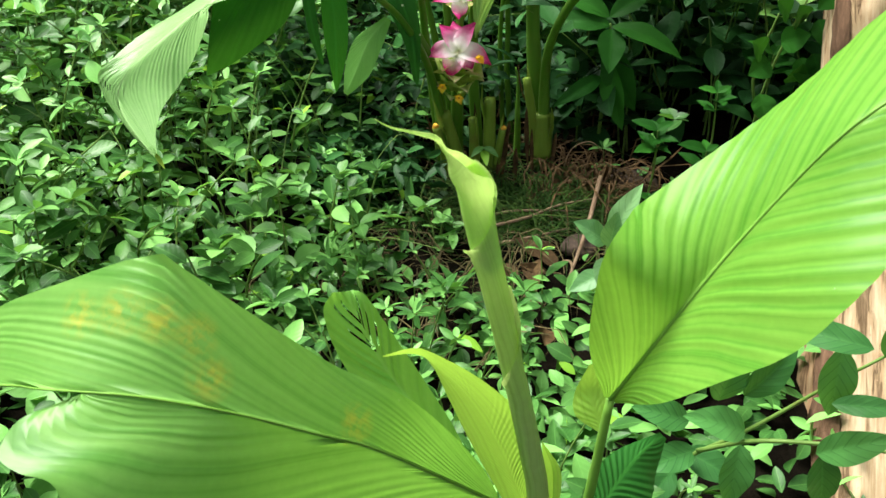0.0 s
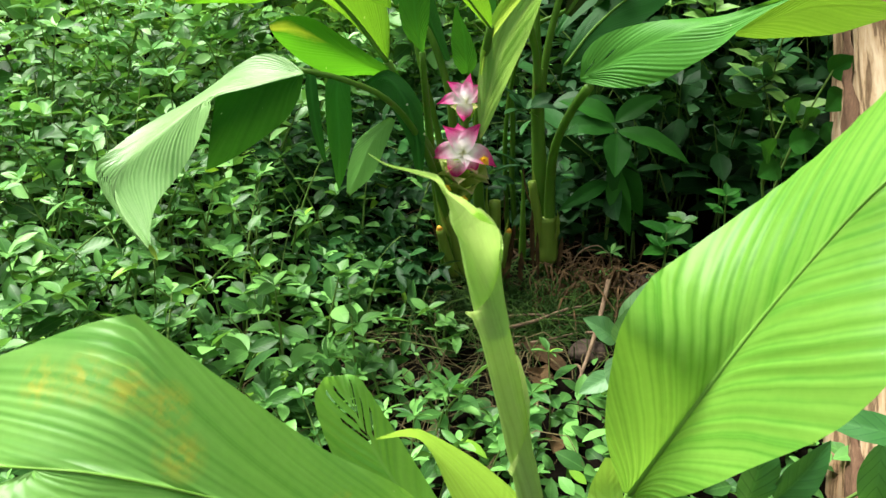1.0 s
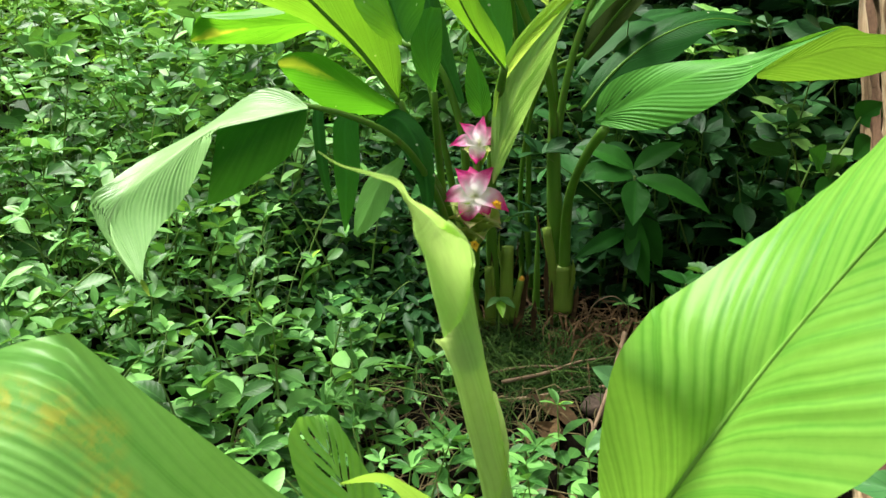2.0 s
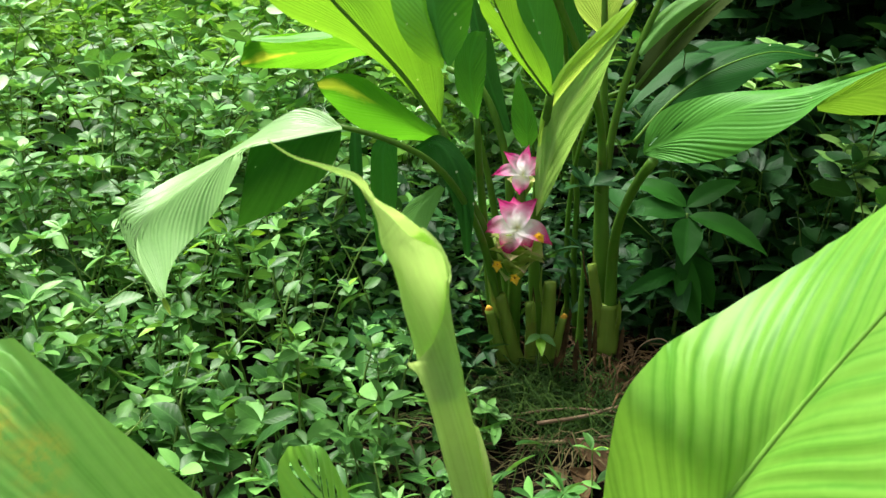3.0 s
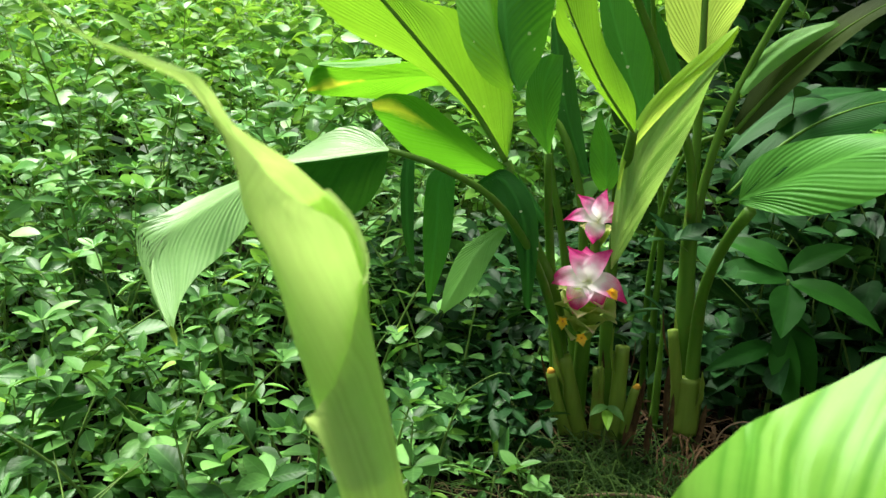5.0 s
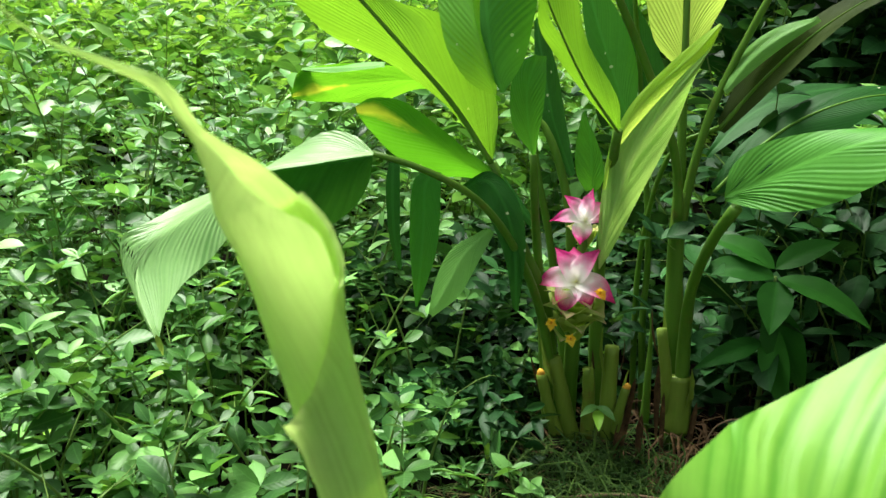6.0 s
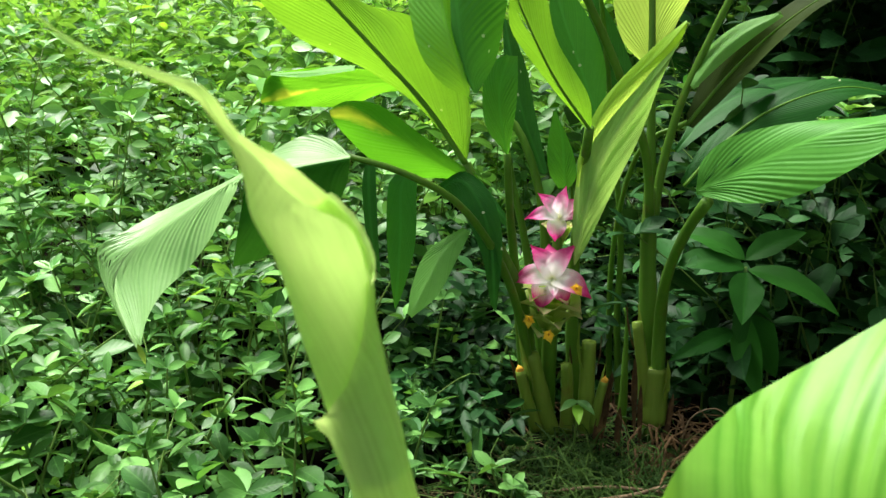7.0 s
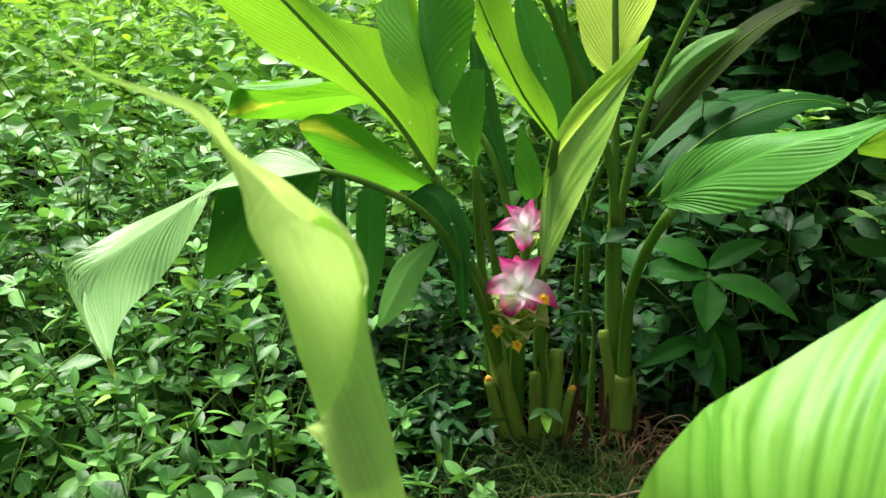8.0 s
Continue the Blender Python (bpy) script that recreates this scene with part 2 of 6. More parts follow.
M_NEARSTALK = stalk_material("near_stalk", (0.10, 0.26, 0.03), (0.22, 0.42, 0.07), brown=0.15)
# soil near black: the shade under the weeds is put into its colour
M_SOIL_SHADED = rough_material("soil", ((0.3, (0.002, 0.002, 0.0015)), (0.55, (0.006, 0.005, 0.0035)), (0.8, (0.014, 0.011, 0.008))), 14.0, rough=1.0, bump=0.9, depth=0.01, spec=0.0)
M_STRAW = rough_material("straw", ((0.3, (0.022, 0.018, 0.008)), (0.7, (0.17, 0.14, 0.06))), 40.0, rough=0.8)
M_TWIG = rough_material("twig_bark", ((0.3, (0.10, 0.06, 0.035)), (0.7, (0.30, 0.22, 0.14))), 60.0, rough=0.85)
M_DEAD = rough_material("dead_leaf", ((0.3, (0.014, 0.009, 0.005)), (0.55, (0.085, 0.052, 0.022)), (0.8, (0.28, 0.17, 0.07))), 45.0, rough=0.75)
M_TIP = rough_material("withered_tip", ((0.3, (0.16, 0.34, 0.04)), (0.6, (0.34, 0.48, 0.06)), (0.85, (0.50, 0.46, 0.07))), 70.0, rough=0.7)
M_STONE = rough_material("stone", ((0.3, (0.03, 0.022, 0.017)), (0.7, (0.11, 0.08, 0.06))), 30.0, rough=0.9)
M_BARK = rough_material("dark_bark", ((0.3, (0.035, 0.02, 0.012)), (0.55, (0.13, 0.075, 0.045)), (0.8, (0.26, 0.17, 0.11))), 16.0, (3, 3, 1.0), 0.9, 0.9, 0.006)


def bare_wood(name):
    k = Nodes(name)
    ob = k.node("TexCoord").outputs["Object"]
    mp = k.node("Mapping", Vector=ob)
    mp.inputs["Scale"].default_value = (85, 85, 9)
    grain = k.noise(mp.outputs[0], 1.0, 6.0, 0.65)
    mq = k.node("Mapping", Vector=ob)
    mq.inputs["Scale"].default_value = (22, 22, 5)
    stain = k.noise(mq.outputs[0], 1.0, 5.0, 0.6)
    fine = k.noise(ob, 160.0, 4.0, 0.6)
    col = k.ramp(grain, (0.34, (0.10, 0.060, 0.030)), (0.47, (0.30, 0.205, 0.115)), (0.64, (0.46, 0.36, 0.235)))
    col = k.mix(k.math("MULTIPLY", k.ramp(stain, (0.50, (0, 0, 0)), (0.68, (1, 1, 1))), 0.7), col, (0.34, 0.19, 0.10))
    col = k.mix(k.ramp(fine, (0.66, (0, 0, 0)), (0.74, (0.8, 0.8, 0.8))), col, (0.22, 0.13, 0.08))
    crack = k.ramp(k.math("ABSOLUTE", k.math("SUBTRACT", grain, 0.42)), (0.0, (1, 1, 1)), (0.035, (0, 0, 0)))
    col = k.mix(k.math("MULTIPLY", crack, k.ramp(stain, (0.40, (0, 0, 0)), (0.55, (0.8, 0.8, 0.8)))), col, (0.16, 0.09, 0.05))
    h = k.math("SUBTRACT", k.math("ADD", grain, k.math("MULTIPLY", fine, 0.3)), k.math("MULTIPLY", crack, 0.5))
    return k.surface(col, 0.8, k.bump(h, 0.8, 0.004), 0.15)


M_WOOD = bare_wood("bare_wood")
M_STUB = stalk_material("stub_sheath", (0.075, 0.145, 0.018), (0.21, 0.31, 0.045), brown=0.8)
M_STUBTIP = rough_material("stub_tip", ((0.3, (0.32, 0.14, 0.02)), (0.7, (0.75, 0.45, 0.05))), 80.0, rough=0.6)


def petal_material(name, stops, rough=0.4):
    k = Nodes(name)
    uv = k.node("SeparateXYZ", Vector=k.node("TexCoord").outputs["UV"])
    ob = k.node("TexCoord").outputs["Object"]
    f = k.math("ADD", uv.outputs[1], k.math("MULTIPLY", k.math("SUBTRACT", k.noise(ob, 140.0, 3.0), 0.5), 0.35))
    vein = k.math("SINE", k.math("MULTIPLY", uv.outputs[0], 70.0))
    f = k.math("ADD", f, k.math("MULTIPLY", vein, 0.025))
    col = k.ramp(f, *stops)
    return k.surface(col, rough, k.bump(vein, 0.3, 0.0004), 0.3, col, 0.64)


M_PINK = petal_material("pink_bract", ((0.0, (0.86, 0.88, 0.62)), (0.14, (0.97, 0.97, 0.93)), (0.34, (0.97, 0.92, 0.94)), (0.55, (0.93, 0.44, 0.66)), (0.76, (0.82, 0.06, 0.34)), (1.0, (0.6, 0.02, 0.18))))
M_BRACT = petal_material("green_bract", ((0.0, (0.26, 0.40, 0.06)), (0.55, (0.48, 0.60, 0.16)), (0.82, (0.66, 0.72, 0.30)), (1.0, (0.82, 0.62, 0.42))))
M_FLORET = petal_material("yellow_floret", ((0.0, (0.92, 0.62, 0.06)), (0.6, (0.95, 0.66, 0.05)), (1.0, (0.95, 0.60, 0.06))))


# ---- builders ----
def mesh_of(name, verts, faces, material, uv=None, smooth=True):
    me = bpy.data.meshes.new(name)
    me.from_pydata([tuple(v) for v in verts], [], faces)
    me.materials.append(material)
    if smooth:
        me.polygons.foreach_set("use_smooth", [True] * len(me.polygons))
    if uv is not None:
        layer = me.uv_layers.new(name="uv")
        idx = np.empty(len(me.loops), dtype=np.int32)
        me.loops.foreach_get("vertex_index", idx)
        layer.data.foreach_set("uv", np.asarray(uv, dtype=np.float32)[idx].ravel())
    me.update()
    return me


def part(name, me, parent, label=""):
    ob = new(name, me)
    if parent is not None:
        ob.parent = parent
    return tagged(ob, label)


def spline(points, n):
    """n + 1 places along a smooth curve through the points, and even steps of length."""
    p = np.asarray(points, float)
    if len(p) == 2:
        return p[0] + (p[1] - p[0]) * np.linspace(0, 1, n + 1)[:, None]
    q = np.vstack([2 * p[0] - p[1], p, 2 * p[-1] - p[-2]])
    fine = []
    for i in range(1, len(q) - 2):
        t = np.linspace(0, 1, 25)[:, None]
        a, b, c, d = q[i - 1], q[i], q[i + 1], q[i + 2]
        fine.append(0.5 * (2 * b + (c - a) * t + (2 * a - 5 * b + 4 * c - d) * t**2 + (3 * b - a - 3 * c + d) * t**3))
    fine = np.vstack(fine)
    run = np.r_[0, np.cumsum(np.linalg.norm(np.diff(fine, axis=0), axis=1))]
    at = np.linspace(0, run[-1], n + 1)
    return np.stack([np.interp(at, run, fine[:, k]) for k in range(3)], 1)


def unit(v):
    return v / (np.linalg.norm(v, axis=-1, keepdims=True) + 1e-9)


def blade_mesh(name, mid, left, right, material, m=8, ripple=0.0011, pitch=0.008, shift=0.26, bulge=0.06, wavy=0.05, seed=0, holes=(), stray=1.0, sides=(1.0, 1.0)):
    """A ribbed leaf lofted between its two margins over its midrib; each row runs out along a rib, towards the tip."""
    rng = np.random.default_rng(seed)
    fine = 400
    c, a, b = spline(mid, fine), spline(left, fine), spline(right, fine)
    grid = np.linspace(0, 1, fine + 1)
    run = np.r_[0, np.cumsum(np.linalg.norm(np.diff(c, axis=0), axis=1))]
    tan = unit(np.gradient(c, axis=0))
    length = run[-1]
    n = int(min(420, max(60, (1 + shift) * length / pitch * 6)))
    rho = np.linspace(-shift, 1, n + 1)
    along = (rho + shift) * length
    pick = lambda table, u: np.stack([np.interp(u, grid, table[:, k]) for k in range(3)], 1)
    k = 2 * m + 1
    verts, uv = np.zeros((n + 1, k, 3)), np.zeros((n + 1, k, 2))
    ph = rng.uniform(0, 6.28, 6)
    wave = 6.283 * along / pitch + stray * (0.9 * np.sin(along * 110 + ph[2]) + 0.6 * np.sin(along * 53 + ph[4]))
    amp = ripple * (0.75 + 0.45 * np.sin(along * 37 + ph[0]) + 0.3 * np.sin(along * 150 + ph[1]))
    pleat = amp * (np.sin(wave) - 0.35 * np.abs(np.sin(wave * 0.5)))
    for sgn, edge in ((-1, a), (1, b)):
        for j in range(0, m + 1):
            v = j / m
            u = np.clip(rho + shift * v ** 0.85, 0, 1)
            cc, ee, tt = pick(c, u), pick(edge, u), pick(tan, u)
            side = ee - cc
            w = np.linalg.norm(side, axis=1)
            nrm = unit(np.cross(tt, side) if sgn < 0 else np.cross(side, tt))
            env = np.minimum(w / 0.015, 1) * min(1, 4 * v) * (1 - 0.45 * v ** 3)
            lift = pleat * env * sides[sgn > 0] + bulge * 2 * v * (1 - v) * w
            lift = lift + wavy * w * v**2 * np.sin(along * 48 + ph[3] + sgn)
            verts[:, m + sgn * j] = cc + side * v + nrm * lift[:, None]
            uv[:, m + sgn * j, 0], uv[:, m + sgn * j, 1] = wave * 0.008 / 6.283, sgn * v * w
    faces = []
    for i in range(n):
        for j in range(k - 1):
            u, v = i / n, (j + 0.5 - m) / m
            if any(abs(u - hu) < du and abs(v - hv - (u - hu) * sk) < dv for hu, hv, du, dv, sk in holes):
                continue
            faces.append((i * k + j, i * k + j + 1, (i + 1) * k + j + 1, (i + 1) * k + j))
    return mesh_of(name, verts.reshape(-1, 3), faces, material, uv.reshape(-1, 2))


def tube_mesh(name, points, radii, material, n=24, seg=12, flat=1.0, seed=0):
    rng = np.random.default_rng(seed)
    c = spline(points, n)
    r = np.interp(np.linspace(0, 1, n + 1), np.linspace(0, 1, len(radii)), radii)
    tan = unit(np.gradient(c, axis=0))
    ref = np.array([0.0, 1.0, 0.0]) if abs(tan[0, 1]) < 0.9 else np.array([1.0, 0.0, 0.0])
    verts, ph = [], rng.uniform(0, 6.28, 3)
    for i in range(n + 1):
        x = unit(np.cross(ref, tan[i]))
        y = np.cross(tan[i], x)
        for s in range(seg):
            t = 6.2832 * s / seg
            rr = r[i] * (1 + 0.05 * math.sin(3 * t + i * 0.4 + ph[0]) + 0.03 * math.sin(i * 1.3 + ph[1]))
            verts.append(c[i] + rr * (math.cos(t) * x + flat * math.sin(t) * y))
    faces = [(i * seg + s, i * seg + (s + 1) % seg, (i + 1) * seg + (s + 1) % seg, (i + 1) * seg + s) for i in range(n) for s in range(seg)]
    faces += [tuple(reversed(range(seg))), tuple(n * seg + s for s in range(seg))]
    return mesh_of(name, verts, faces, material)


def plain_leaf_mesh(name, base, tip, width, normal, material, sag=0.12, fold=0.25, n=16, m=4, point=0.8, wave=0.03, seed=0):
    """A simple veined leaf from its base to its tip; UV runs across and along it."""
    rng = np.random.default_rng(seed)
    base, tip, nrm = np.asarray(base, float), np.asarray(tip, float), unit(np.asarray(normal, float))
    d = tip - base
    length = np.linalg.norm(d)
    side = unit(np.cross(d, nrm))
    nrm = unit(np.cross(side, d))
    verts, uv = [], []
    ph = rng.uniform(0, 6.28)
    for i in range(n + 1):
        u = i / n
        prof = (math.sin(math.pi * min(1, u**point)) ** 0.85) * (1 - 0.15 * u)
        c = base + d * u + nrm * (sag * length * (4 * u * (1 - u)) * 0.5)
        for j in range(-m, m + 1):
            v = j / m
            up = fold * abs(v) * prof * width / 2 + wave * width * math.sin(u * 16 + ph + 2 * np.sign(v)) * v * v * prof
            up += 0.045 * width * math.sin((u - 0.25 * abs(v)) * 50) * min(1, 3 * abs(v)) * prof
            verts.append(c + side * v * prof * width / 2 + nrm * up)
            uv.append((0.5 + v / 2, u))
    k = 2 * m + 1
    faces = [(i * k + j, i * k + j + 1, (i + 1) * k + j + 1, (i + 1) * k + j) for i in range(n) for j in range(k - 1)]
    return mesh_of(name, verts, faces, material, uv)


# ---- ground ----
def rise(x, y):
    """The lie of the land: level round the plants, rising at the back."""
    s = np.clip((y - 1.25) / 6.0, 0, 1)
    s = s * s * (3 - 2 * s)
    return 0.42 * s


def bumps(x, y):
    return 0.008 * np.sin(9 * x + 3 * y) * np.sin(7 * y - 2 * x) + 0.006 * np.sin(31 * x + 1) * np.sin(27 * y)


def ground_z(x, y):
    return rise(x, y) + bumps(x, y) * np.exp(-((x**2 + y**2) / 60)) - 0.012 * np.exp(-(((x - 0.15) / 0.3) ** 2 + ((y - 0.9) / 0.15) ** 2))


def build_ground():
    n = 180
    s = np.linspace(-1, 1, n + 1)
    off = np.sinh(s * 6.2) / np.sinh(6.2) * 400
    xs, ys = np.meshgrid(off, off + 1.0)
    zs = ground_z(xs, ys)
    verts = np.stack([xs, ys, zs], -1).reshape(-1, 3)
    k = n + 1
    faces = [(i * k + j, i * k + j + 1, (i + 1) * k + j + 1, (i + 1) * k + j) for i in range(n) for j in range(n)]
    tagged(new("ground", mesh_of("ground", verts, faces, M_SOIL_SHADED)), "damp garden soil, shade under weeds and litter put into its near-black", "ground", kind="structure")


build_ground()

